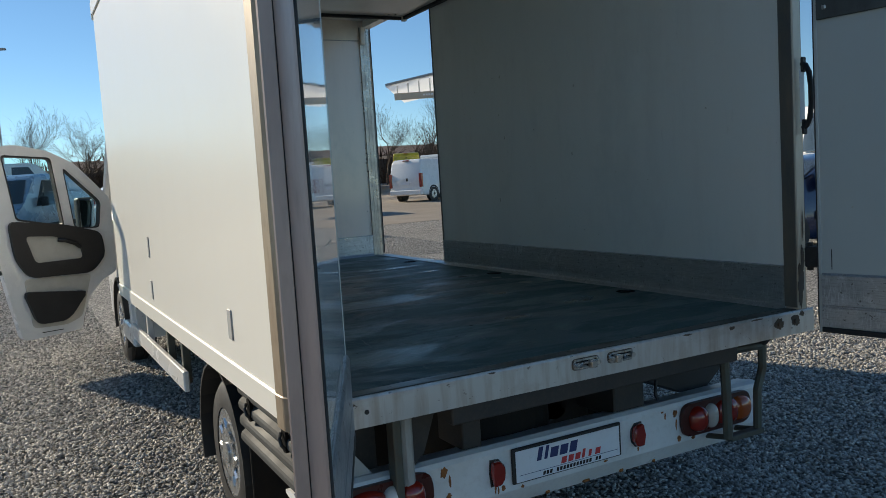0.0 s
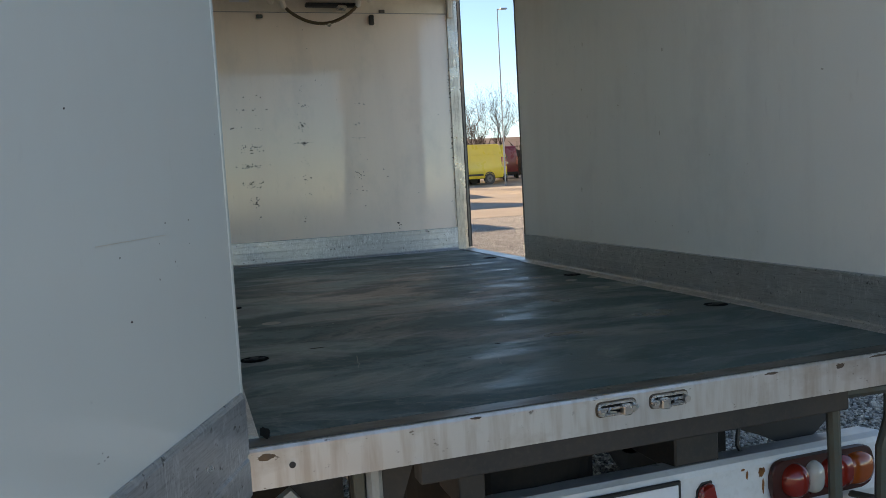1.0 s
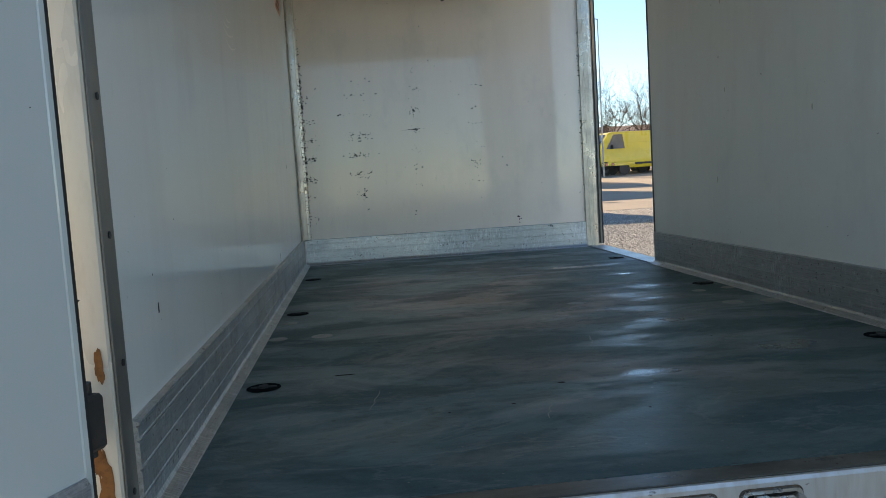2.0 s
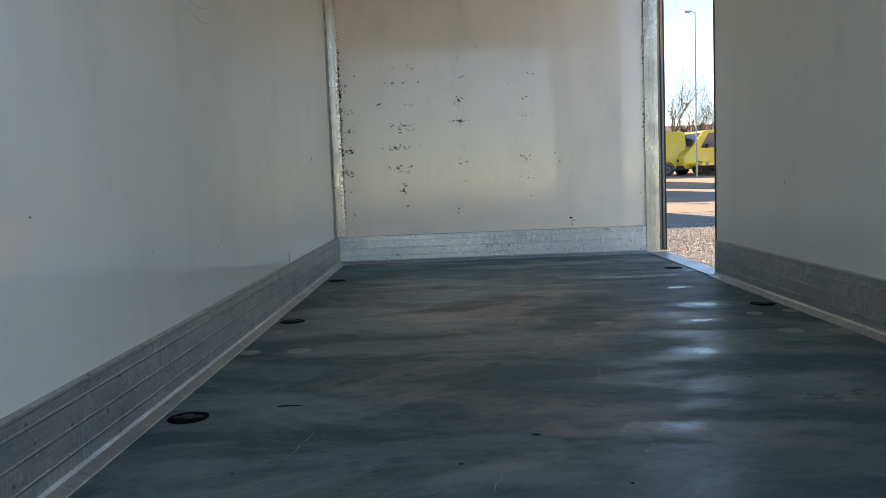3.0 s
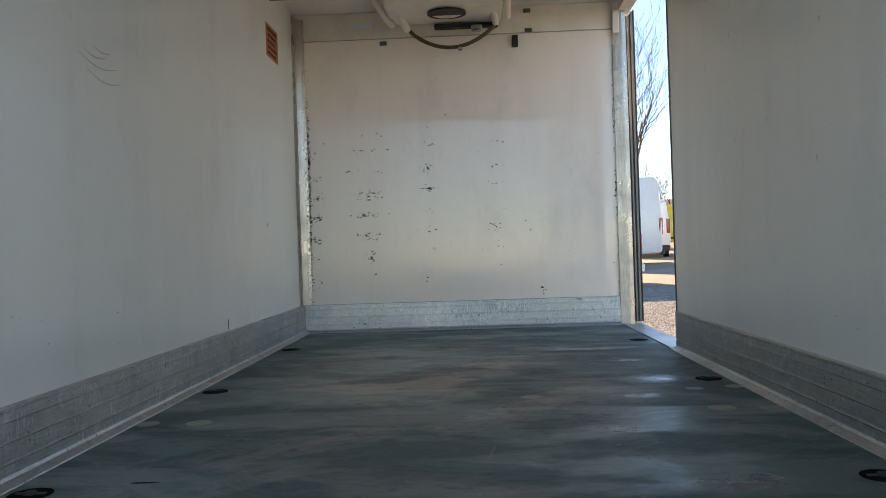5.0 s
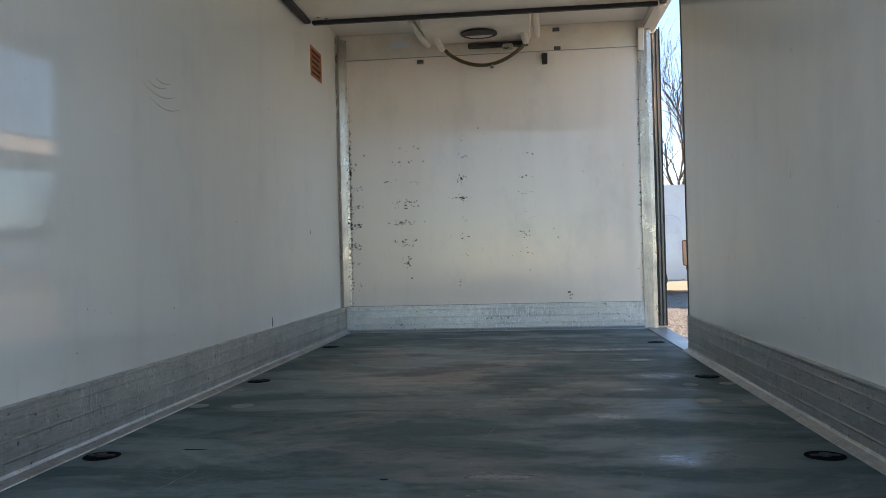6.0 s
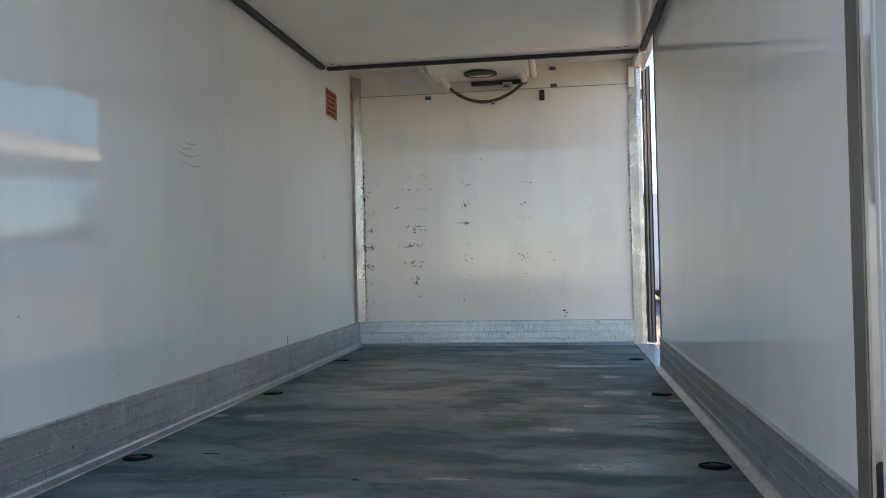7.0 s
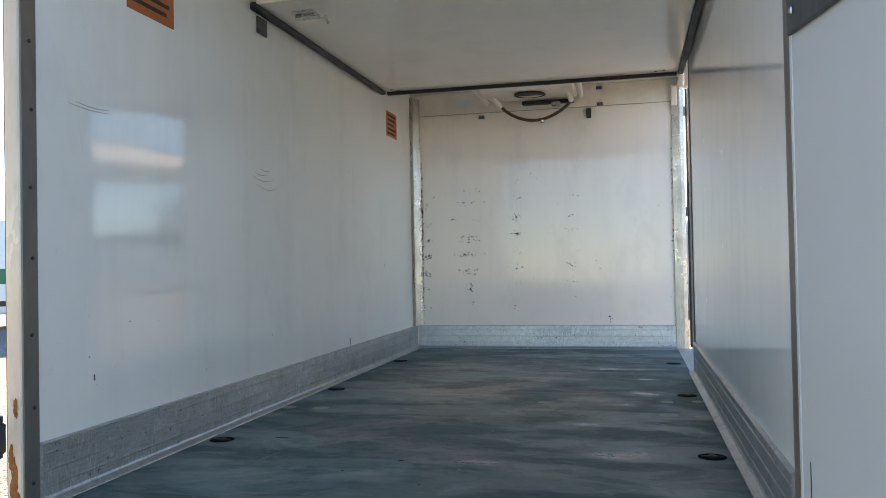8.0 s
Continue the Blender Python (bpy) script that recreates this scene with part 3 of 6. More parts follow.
# corner profiles
part("corner_profile", add_prism(add_prism(bmesh.new(), [(0.0005, FRONT - 0.0005), (0.0005, FRONT - 0.118), (0.004, FRONT - 0.120), (0.007, FRONT - 0.050), (0.040, FRONT - 0.008), (0.055, FRONT - 0.006), (0.055, FRONT - 0.0005)], 1.131, 2.96, "z"),
     [(0.012, FRONT - 0.034), (0.020, FRONT - 0.034), (0.034, FRONT - 0.020), (0.034, FRONT - 0.012)], 1.131, 2.955, "z"), ALU_Z, truck, "stained aluminium corner profile")
post = [(2.018, FRONT - 0.001), (2.018, FRONT - 0.014), (2.040, FRONT - 0.016), (2.040, FRONT - 0.0145), (2.046, FRONT - 0.0145), (2.046, FRONT - 0.018), (2.072, FRONT - 0.020),
        (2.072, FRONT - 0.017), (2.078, FRONT - 0.017), (2.078, FRONT - 0.020), (2.102, FRONT - 0.010), (2.106, FRONT - 0.004), (2.106, FRONT + 0.04), (2.101, FRONT + 0.04), (2.101, FRONT - 0.001)]
part("door_post", prism(post, 0.951, 2.93, "z"), ALU_Z, truck, "stepped aluminium side-door post")
part("post_block", box(2.018, 2.058, FRONT - 0.045, FRONT - 0.022, 2.78, 2.93, 0.004), CASING, truck)
part("door_edge", box(IN_W - 0.004, IN_W + 0.085, 2.9505, 2.965, 0.951, 2.93, 0.003), STEEL, right_wall, "thin dark metal door edge")
part("threshold", box(IN_W + 0.0005, IN_W + 0.10, 2.966, FRONT + 0.02, 0.90, 0.949, 0.004), ALU_Y, truck, "bright aluminium side-door threshold")
part("threshold", box(IN_W - 0.034, IN_W - 0.0005, 2.966, FRONT - 0.025, 0.9505, 0.955, 0.001), ALU_Y, truck)

def blot(cx, cz, w, h, y, seed):
    """An uneven stain with ragged edges on a face that looks to the rear."""
    rnd = random.Random(seed)
    bm = bmesh.new()
    n = 30
    vs, last = [], 0.8
    for k in range(n):
        last = 0.55 * last + 0.45 * rnd.uniform(0.35, 1.1)
        a = 2 * math.pi * k / n
        vs.append(bm.verts.new((cx + w * math.cos(a) * last, y, cz + h * math.sin(a) * last)))
    bm.faces.new(vs)
    return bm


def blot_on_side(cy, cz, w, h, x, seed):
    """The same kind of stain on a side wall."""
    bm = blot(cy, cz, w, h, 0.0, seed)
    for v in bm.verts:
        v.co = Vector((x, v.co.x, v.co.z))
    return bm


# rear frame
for side, x0, x1 in (("left", -0.05, 0.0), ("right", IN_W, IN_W + 0.05)):
    rear_post = part("rear_post", box(x0, x1, SILL_Y + 0.004, REAR - 0.0005, 0.9455, CEIL + 0.07, 0.004), POST_PAINT, truck, "cream-painted rear post, rusting near its foot")
    inner, sx = (x1, 1) if side == "left" else (x0, -1)
    flange = part("post_flange", box(*sorted((inner + sx * 0.0005, inner + sx * 0.0045)), SILL_Y + 0.010, REAR - 0.001, 0.957, CEIL - 0.03, 0.001), FLANGE, rear_post, "dull grey steel flange")
    for k in range(9 if side == "left" else 0):
        z = 1.02 + k * 0.215 + 0.035 * math.sin(3.1 * k)
        part("screw", disc((inner + sx * 0.0045, REAR - 0.030 + 0.006 * (k % 2), z), (sx, 0, 0), 0.006, 0.0025, 8), RUBBER, rear_post)
    back = SILL_Y + 0.0035
    if side == "right":
        for k, (x, z, w, h) in enumerate(((2.075, 1.04, 0.026, 0.115), (2.085, 1.16, 0.016, 0.07), (2.068, 0.99, 0.014, 0.05), (2.09, 1.30, 0.006, 0.10))):
            part("grime_stain", blot(x, z, w, h, back - 0.0005 * (k + 1), 80 + k), BROWN_GRIME, rear_post)
        continue
    for k, (x, z, w, h) in enumerate(((-0.024, 1.02, 0.019, 0.10), (-0.034, 1.10, 0.012, 0.05), (-0.018, 1.24, 0.009, 0.035), (-0.012, 0.985, 0.010, 0.04))):
        part("rust_streak", blot(x, z, w, h, back - 0.0005 * (k + 1), 90 + k), RUST, rear_post)
part("rear_header", box(-0.08, IN_W + 0.08, SILL_Y - 0.01, REAR - 0.0005, CEIL - 0.03, CEIL + 0.075, 0.004), STEEL, truck)
quarter = [(-0.0505, SILL_Y + 0.006), (-0.086, SILL_Y + 0.048), (-0.118, SILL_Y + 0.095), (-0.122, 0.045), (-0.108, 0.068), (-0.0885, 0.074), (-0.0805, 0.0), (-0.0505, REAR)]
trim = part("corner_trim", prism(quarter, 0.965, CEIL + 0.07, "z"), TRIM, truck, "weathered tan corner trim of the load box")
part("trim_cap", prism([(u * 1.06 + 0.004, v - 0.003) for u, v in quarter], 0.86, 0.968, "z", 0.004), TRIM, trim)
mirrored = [(IN_W - u, v) for u, v in quarter]
part("corner_trim", prism(mirrored, 0.86, CEIL + 0.07, "z"), TRIM, truck)

sill = part("rear_sill", prism([(SILL_Y, 0.852), (SILL_Y, 0.940), (SILL_Y + 0.004, 0.947), (SILL_Y + 0.012, 0.947), (SILL_Y + 0.014, 0.942), (REAR - 0.0005, 0.944), (REAR - 0.0005, 0.852)], -0.085, IN_W + 0.085, "x"), SILL, truck, "scuffed pale metal rear sill")
part("sill_strip", box(0.006, IN_W - 0.006, SILL_Y + 0.0145, REAR - 0.001, 0.9442, 0.9495, 0.001), STRIP, sill, "worn dark metal edging strip")
def stadium(cx, cz, half, r):
    return rounded([(cx - half, cz - r), (cx + half, cz - r), (cx + half, cz + r), (cx - half, cz + r)], r * 0.98, 5)


for cx, flip in ((0.934, 1), (1.091, -1)):
    cz = 0.9118
    keeper = part("door_keeper", plate_with_holes(stadium(cx, cz, 0.056, 0.0175), [stadium(cx, cz, 0.049, 0.0115)], SILL_Y - 0.007, SILL_Y - 0.0004), CHROME, sill, "small worn zinc door keeper")
    part("keeper_gap", prism(stadium(cx, cz, 0.0595, 0.0205), SILL_Y - 0.0012, SILL_Y - 0.0002, "y"), BROWN_GRIME, keeper)
    part("keeper_recess", prism(stadium(cx, cz, 0.0485, 0.0110), SILL_Y - 0.0022, SILL_Y - 0.0013, "y"), GRIME, keeper)
    for u in (-0.046, 0.047):
        part("keeper_bolt", disc((cx + u, SILL_Y - 0.002, cz - 0.001), (0, -1, 0), 0.0092, 0.017, 12), CHROME, keeper)
    u = cx + flip * 0.022
    part("keeper_catch", box(u - 0.013, u + 0.013, SILL_Y - 0.026, SILL_Y - 0.002, cz - 0.017, cz + 0.010, 0.003), CHROME, keeper)
    part("keeper_bar", box(cx - 0.040, cx + 0.040, SILL_Y - 0.010, SILL_Y - 0.002, cz - 0.003, cz + 0.005, 0.002), CHROME, keeper)
    u = cx - flip * 0.020
    part("keeper_pin", tube([(u, SILL_Y - 0.009, cz + 0.004), (u - 0.010, SILL_Y - 0.014, cz - 0.004), (u + 0.012, SILL_Y - 0.014, cz - 0.008)], 0.004, 6), CHROME, keeper)
part("sill_hole", disc((0.106, SILL_Y - 0.0002, 0.899), (0, -1, 0), 0.0075, 0.002, 12), RUBBER, sill)
for k, x in enumerate((1.929, 2.03)):
    part("sill_bolt", disc((x, SILL_Y - 0.001, 0.906), (0, -1, 0), 0.010, 0.006, 8), BROWN_GRIME, sill, "dark rusty bolt")
    part("grime_stain", blot(x, 0.908, 0.038, 0.030, SILL_Y - 0.0006, 40 + k), BROWN_GRIME, sill)
for k, (x, z, w, h) in enumerate(((0.05, 0.925, 0.030, 0.010), (0.55, 0.941, 0.02, 0.004), (1.42, 0.938, 0.03, 0.005), (1.66, 0.930, 0.02, 0.010), (2.07, 0.93, 0.02, 0.016), (1.80, 0.942, 0.05, 0.004))):
    part("grime_stain", blot(x, z, w, h, SILL_Y - 0.0006, 60 + k), BROWN_GRIME, sill)


SCUFF = surface("rubbed_scuff", (0.52, 0.49, 0.42), (0.38, 0.34, 0.27), 0.5, 0.0, 20, (1, 1, 1), 0.5)


def flecks(centres, plane, seed, lo=0.003, hi=0.009, material=INK, stretch=(0.8, 1.7)):
    """Small chips and scuffs just proud of a wall: many small ones, a few large."""
    rnd = random.Random(seed)
    verts, faces = [], []
    for cx, cz, sx, sz, count in centres:
        for _ in range(count):
            u, v = rnd.gauss(cx, sx), rnd.gauss(cz, sz)
            r, n = lo + (hi - lo) * rnd.random() ** 2.2, rnd.randint(5, 8)
            long, tilt = rnd.uniform(*stretch), rnd.gauss(0, 0.25)
            first = len(verts)
            for k in range(n):
                a = 2 * math.pi * k / n
                q = rnd.uniform(0.55, 1.15) * r
                du, dv = q * long * math.cos(a), q * 0.8 * math.sin(a)
                p, h = u + du * math.cos(tilt) - dv * math.sin(tilt), v + du * math.sin(tilt) + dv * math.cos(tilt)
                verts.append((p, plane[1], h) if plane[0] == "y" else (plane[1], p, h))
            faces.append(list(range(first, first + n)))
    me = bpy.data.meshes.new("wall_wear")
    me.from_pydata(verts, [], faces)
    me.materials.append(material)
    return me


# rear doors, hinged at the corner posts
def rear_door(hinge, opened, side):
    """hinge: the inner face's corner beside the post; opened: the way from hinge to free edge; side: +1 left, -1 right."""
    d = Vector((opened[0], opened[1], 0)).normalized()
    n = Vector((-d.y, d.x, 0)) * side
    x_axis = d * side
    at = Matrix(((x_axis.x, n.x, 0, hinge[0]), (x_axis.y, n.y, 0, hinge[1]), (0, 0, 1, 0), (0, 0, 0, 1)))
    w, z0, z1, t = 0.985, 0.875, CEIL + 0.05, 0.046

    def b(u0, u1, y0, y1, a, c, bevel=0.0):
        lo, hi = sorted((u0 * side, u1 * side))
        return box(lo, hi, y0, y1, a, c, bevel)

    def upright(outline, a, c, bevel=0.0):
        return prism([(u * side, v) for u, v in outline], a, c, "z", bevel)
    door = part("rear_door", b(0.02, w - 0.018, -t, 0.0, z0 + 0.02, z1 - 0.02), SHADED_DOOR_PANEL, truck, "white rear door swung open, its colour greyed for the shade inside", at)
    # the free edge is rebated: a stepped outer half and a tongue that carries a broad flat seal
    part("edge_frame", upright([(w - 0.0175, -t - 0.003), (w - 0.003, -t - 0.003), (w, -t), (w, -0.0252), (w - 0.0175, -0.0252)], z0, z1), EDGE, door, "dull mauve-grey anodised edge", at)
    part("edge_groove", upright([(w - 0.0175, -0.0248), (w - 0.002, -0.0248), (w - 0.002, -0.0236), (w - 0.0175, -0.0236)], z0, z1), RUBBER, door, "", at)
    part("edge_tongue", upright([(w - 0.0175, -0.0232), (w - 0.001, -0.0232), (w + 0.041, 0.005), (w + 0.044, 0.0095), (w - 0.0175, 0.0095)], z0, z1), EDGE, door, "mauve-grey anodised edge tongue", at)
    part("edge_frame", b(0.006, 0.0195, -t - 0.004, 0.0015, z0, z1, 0.002), SHADED_DOOR_PANEL, door, "", at)
    part("hinge_seal", b(-0.012 if side > 0 else -0.004, 0.0055, -t, -0.008, z0 + 0.03, z1, 0.003), RUBBER, door, "black rubber seal along the hinges", at)
    part("edge_frame", b(0.02, w - 0.018, -t - 0.004, 0.002, z0, z0 + 0.0195, 0.003), ALU_X, door, "", at)
    part("gasket", upright([(w - 0.004, 0.0097), (w + 0.0425, 0.0097), (w + 0.0415, 0.0112), (w - 0.003, 0.0112)], z0 + 0.01, z1 - 0.01), RUBBER, door, "broad black rubber door seal", at)
    part("edge_lip", b(w - 0.034, w - 0.0185, 0.0005, 0.008, z0 + 0.01, z1 - 0.01, 0.001), SHADED_DOOR_PANEL, door, "", at)
    part("gasket", b(0.02, w - 0.043, 0.0025, 0.012, z0 + 0.002, z0 + 0.024, 0.004), RUBBER, door, "", at)
    plate = [(v, u + z0 + 0.026) for v, u in [(0.0005, 0.0), (0.010, 0.002), (0.010, 0.075), (0.005, 0.079), (0.005, 0.084), (0.010, 0.088), (0.010, 0.205), (0.004, 0.214), (0.0005, 0.214)]]
    lo, hi = sorted((0.0215 * side, (w - 0.043) * side))
    part("kick_plate", prism(plate, lo, hi, "x"), ALU_X, door, "scratched aluminium kicking plate", at)
    if side < 0:
        part("rub_rail", b(0.021, w - 0.042, 0.0005, 0.012, 2.10, 2.30, 0.003), STEEL, door, "grey metal rub rail", at)
        for k in range(2):
            part("rail_bolt", b(0.045, 0.062, 0.012, 0.018, 2.135 + 0.1 * k, 2.152 + 0.1 * k, 0.003), CHROME, door, "", at)
        part("scratch", b(0.058, 0.061, 0.0004, 0.0012, 1.13, 1.21), RUBBER, door, "", at)
    if side > 0:
        part("scratch", b(0.30, 0.52, 0.0004, 0.0010, 1.455, 1.4563), SCUFF, door, "", at)
        specks = part("wall_wear", flecks([(0.45, 1.6, 0.25, 0.3, 16), (0.25, 1.45, 0.15, 0.03, 6), (0.55, 1.17, 0.008, 0.005, 5)], ("y", 0.0009), 51, 0.0012, 0.0035), INK, door, "", at)
        tagged(specks, kind="stuff")
    hinge_block = part("hinge", b(-0.065, 0.05, -t - 0.03, -t + 0.02, 1.13, 1.215, 0.006), CHASSIS, door, "dark greasy hinge block", at)
    pin = Vector((-0.055 * side, -t - 0.012, 0))
    part("hinge_pin", tube([pin + Vector((0, 0, 1.115)), pin + Vector((0, 0, 1.23))], 0.013, 10), CHASSIS, hinge_block, "", at)
    return door, at


rear_door((0.005, -0.24), (-0.396, -0.918), 1)
rear_door((2.034, -0.215), (0.19, -0.98), -1)

# side door, folded right round to the front
side_door = part("side_door", box(2.140, 2.186, 4.345, 5.45, 0.94, 2.96, 0.004), WALL, truck, "white side door folded flat against the side")
part("gasket", box(2.127, 2.1415, 4.336, 4.3445, 0.95, 2.985, 0.003), RUBBER, side_door, "black rubber seal")
part("edge_frame", box(2.142, 2.156, 4.333, 4.3445, 0.95, 2.965, 0.002), FLANGE, side_door)
part("gasket", box(2.1565, 2.164, 4.337, 4.3445, 0.95, 2.975, 0.002), RUBBER, side_door)
part("edge_frame", box(2.1645, 2.180, 4.333, 4.3445, 0.95, 2.965, 0.002), FLANGE, side_door)
part("gasket", box(2.1805, 2.190, 4.334, 4.358, 0.95, 2.975, 0.002), RUBBER, side_door)
for z in (1.16, 1.95, 2.72):
    part("hinge", box(2.108, 2.126, 4.30, 4.33, z, z + 0.075, 0.004), STEEL, side_door, "zinc hinge")

# grab handle
grab = part("grab_handle", tube([(2.09, SILL_Y - 0.012, 1.955), (2.09, SILL_Y - 0.030, 1.945), (2.092, SILL_Y - 0.044, 1.915), (2.093, SILL_Y - 0.050, 1.86), (2.093, SILL_Y - 0.050, 1.79),
            (2.092, SILL_Y - 0.044, 1.735), (2.09, SILL_Y - 0.030, 1.705), (2.09, SILL_Y - 0.012, 1.695)], 0.011, 10), PLASTIC, truck, "black plastic grab handle on the rear post", None, True)
for z in (1.94, 1.69):
    part("handle_foot", box(2.078, 2.104, SILL_Y - 0.024, SILL_Y - 0.0125, z - 0.02, z + 0.04, 0.004), PLASTIC, grab)
part("handle_plate", box(2.072, 2.10, SILL_Y - 0.0155, SILL_Y - 0.0125, 1.72, 1.93, 0.001), PLATE, grab)

# lashing rings in the floor
for y in (0.833, 2.093, 3.341):
    for x in (0.107, 1.952):
        pan = part("lashing_point", disc((x, y, FLOOR_Z + 0.0006), (0, 0, 1), 0.048, 0.0010, 24, 0.038), VOID, truck, "black recessed lashing ring")
        part("recess", disc((x, y, FLOOR_Z + 0.0004), (0, 0, 1), 0.039, 0.0008, 24), VOID, pan)
        part("ring", add_disc(box(x - 0.036, x + 0.036, y - 0.006, y + 0.006, FLOOR_Z + 0.0014, FLOOR_Z + 0.005, 0.002), (x, y, FLOOR_Z + 0.0014), (0, 0, 1), 0.014, 0.006, 12), RUBBER, pan)
def floor_blot(cx, cy, rx, ry, seed, n=44):
    """A ragged flat patch lying on the floor coating."""
    rnd = random.Random(seed)
    bm = bmesh.new()
    vs, last = [], 0.85
    for k in range(n):
        last = 0.7 * last + 0.3 * rnd.uniform(0.45, 1.25)
        a = 2 * math.pi * k / n
        vs.append(bm.verts.new((cx + rx * math.cos(a) * last, cy + ry * math.sin(a) * last, FLOOR_Z + 0.0005)))
    bm.faces.new(vs)
    return bm


# filled plugs
PLUG = surface("floor_filler", (0.35, 0.34, 0.295), (0.24, 0.235, 0.21), 0.6, 0.0, 20, (1, 1, 1), 0.5)
for x, y, r in ((1.84, 1.567, 0.042), (1.985, 1.543, 0.042), (1.847, 1.90, 0.030), (1.99, 1.925, 0.030), (0.238, 1.538, 0.040), (0.094, 1.867, 0.030), (0.076, 1.542, 0.036)):
    part("floor_plug", disc((x, y, FLOOR_Z + 0.0003), (0, 0, 1), r, 0.0008, 24), PLUG, truck)

part("dried_spot", floor_blot(1.285, 1.82, 0.045, 0.035, 301), PLUG, truck)
part("dried_spot", floor_blot(0.93, 1.80, 0.05, 0.02, 302), PLUG, truck)

# scratches in the coating
def floor_line(points, width):
    bm = bmesh.new()
    n = len(points)
    rows = []
    for k, (u, v) in enumerate(points):
        w = width * (0.2 + 0.8 * math.sin(math.pi * (k + 0.5) / n))
        rows.append([bm.verts.new((u + q * w, v, FLOOR_Z + 0.0006)) for q in (-1, 1)])
    for a, b in zip(rows, rows[1:]):
        bm.faces.new((a[0], a[1], b[1], b[0]))
    return bm


for x0, y0, x1, y1, w in ((0.40, 0.52, 0.43, 0.70, 0.0012), (0.80, 0.33, 0.83, 0.43, 0.0015), (0.55, 1.90, 0.72, 1.97, 0.0010), (0.28, 1.20, 0.36, 1.34, 0.0009), (1.12, 1.05, 1.14, 1.17, 0.0009)):
    part("scratch", floor_line([(x0 + (x1 - x0) * k / 6 + 0.004 * math.sin(2.3 * k + 9 * x0), y0 + (y1 - y0) * k / 6) for k in range(7)], w), PLUG, truck)
part("grime_stain", floor_blot(0.058, -0.005, 0.014, 0.055, 313), GRIME, truck)
part("gouge", floor_blot(0.335, 0.905, 0.040, 0.008, 311), GRIME, truck)
part("gouge", floor_blot(0.905, 0.62, 0.012, 0.008, 312), GRIME, truck)
crumbs = random.Random(77)
for k in range(24):
    part("grit", floor_blot(crumbs.uniform(0.3, 1.8), crumbs.uniform(0.25, 2.6), crumbs.uniform(0.003, 0.007), crumbs.uniform(0.003, 0.005), 320 + k, 9), PLUG if k % 3 else GRIME, truck)

# raised partition under the roof
P0, P1, PZ = 1.33, 3.34, 2.845
partition = part("partition", box(0.035, 2.03, P0, P1, PZ, PZ + 0.06, 0.004), PANEL, truck, "white partition swung up under the roof")
part("gasket", box(0.004, 0.044, P0, P1 - 0.02, PZ - 0.022, PZ + 0.012, 0.006), RUBBER, partition, "black rubber edge seal")
part("gasket", box(2.018, 2.056, P0, P1 - 0.02, PZ - 0.022, PZ + 0.012, 0.006), RUBBER, partition)
part("gasket", box(0.046, 2.016, P1 - 0.012, P1 + 0.022, PZ - 0.022, PZ + 0.012, 0.006), RUBBER, partition)
part("corner_knob", disc((2.035, P1 - 0.005, PZ - 0.03), (0, 0, 1), 0.022, 0.05, 14), CASING, partition)
for x, y in ((0.10, 3.27), (0.14, 3.30), (1.88, 3.28), (1.93, 3.26)):
    part("rivet", disc((x, y, PZ - 0.003), (0, 0, 1), 0.008, 0.003, 8), STEEL, partition)
latch = part("latch", tube([(0.16, 1.50, 2.815), (0.28, 1.50, 2.815)], 0.012, 8), CHROME, partition, "metal draw latch")
part("latch_plate", box(0.15, 0.26, 1.47, 1.53, 2.828, 2.8445, 0.003), CHROME, latch)
part("latch_lever", tube([(0.27, 1.50, 2.815), (0.31, 1.50, 2.815), (0.325, 1.50, 2.78)], 0.008, 8), CHROME, latch)
part("wall_bracket", box(0.0005, 0.012, 1.40, 1.50, 2.735, 2.815, 0.003), STEEL, left_wall)

# cooling unit at the top of the front wall
cooler = part("cooling_unit", prism([(3.62, 2.985), (3.66, 2.925), (3.80, 2.892), (4.12, 2.880), (4.19, 2.90), (4.19, 2.985)], 0.62, 1.32, "x", 0.012), CASING, truck, "white ceiling evaporator of the cooling unit")
part("fan_opening", add_disc(bmesh.new(), (0.985, 3.93, 2.890), (0, 0.03, -1), 0.115, 0.006, 28), RUBBER, cooler, "black fan opening")
part("fan_guard", disc((0.985, 3.93, 2.884), (0, 0.03, -1), 0.118, 0.006, 28, 0.104), CHASSIS, cooler)
part("drain_tray", box(0.90, 1.30, 4.10, 4.16, 2.845, 2.872, 0.006), RUBBER, cooler)
part("valve", box(1.13, 1.20, 4.07, 4.13, 2.815, 2.85, 0.008), CHROME, cooler)
for pts in (((0.555, 3.85, 2.965), (0.60, 3.98, 2.90), (0.645, 4.05, 2.855)), ((0.67, 3.88, 2.945), (0.705, 4.02, 2.88), (0.735, 4.08, 2.83)),
            ((1.245, 3.86, 2.96), (1.27, 3.97, 2.90), (1.285, 4.06, 2.85)), ((1.345, 3.82, 2.975), (1.35, 3.93, 2.92), (1.355, 4.00, 2.865))):
    part("drain_stub", tube(pts, [0.022, 0.024, 0.022], 10), CASING, cooler, "white drain stub", None, True)
hose_pts = []
for k in range(17):
    a = k / 16
    hose_pts.append((0.735 + 0.555 * a, 4.09 - 0.01 * math.sin(a * math.pi), 2.845 - 0.140 * math.sin(a * math.pi) ** 0.75 + 0.02 * a))
part("hose", tube(hose_pts, 0.012, 8), HOSE, cooler, "drooping brown drain hose", None, True)
part("hose_clip", box(1.045, 1.075, 4.065, 4.095, 2.692, 2.718, 0.006), CHROME, cooler)
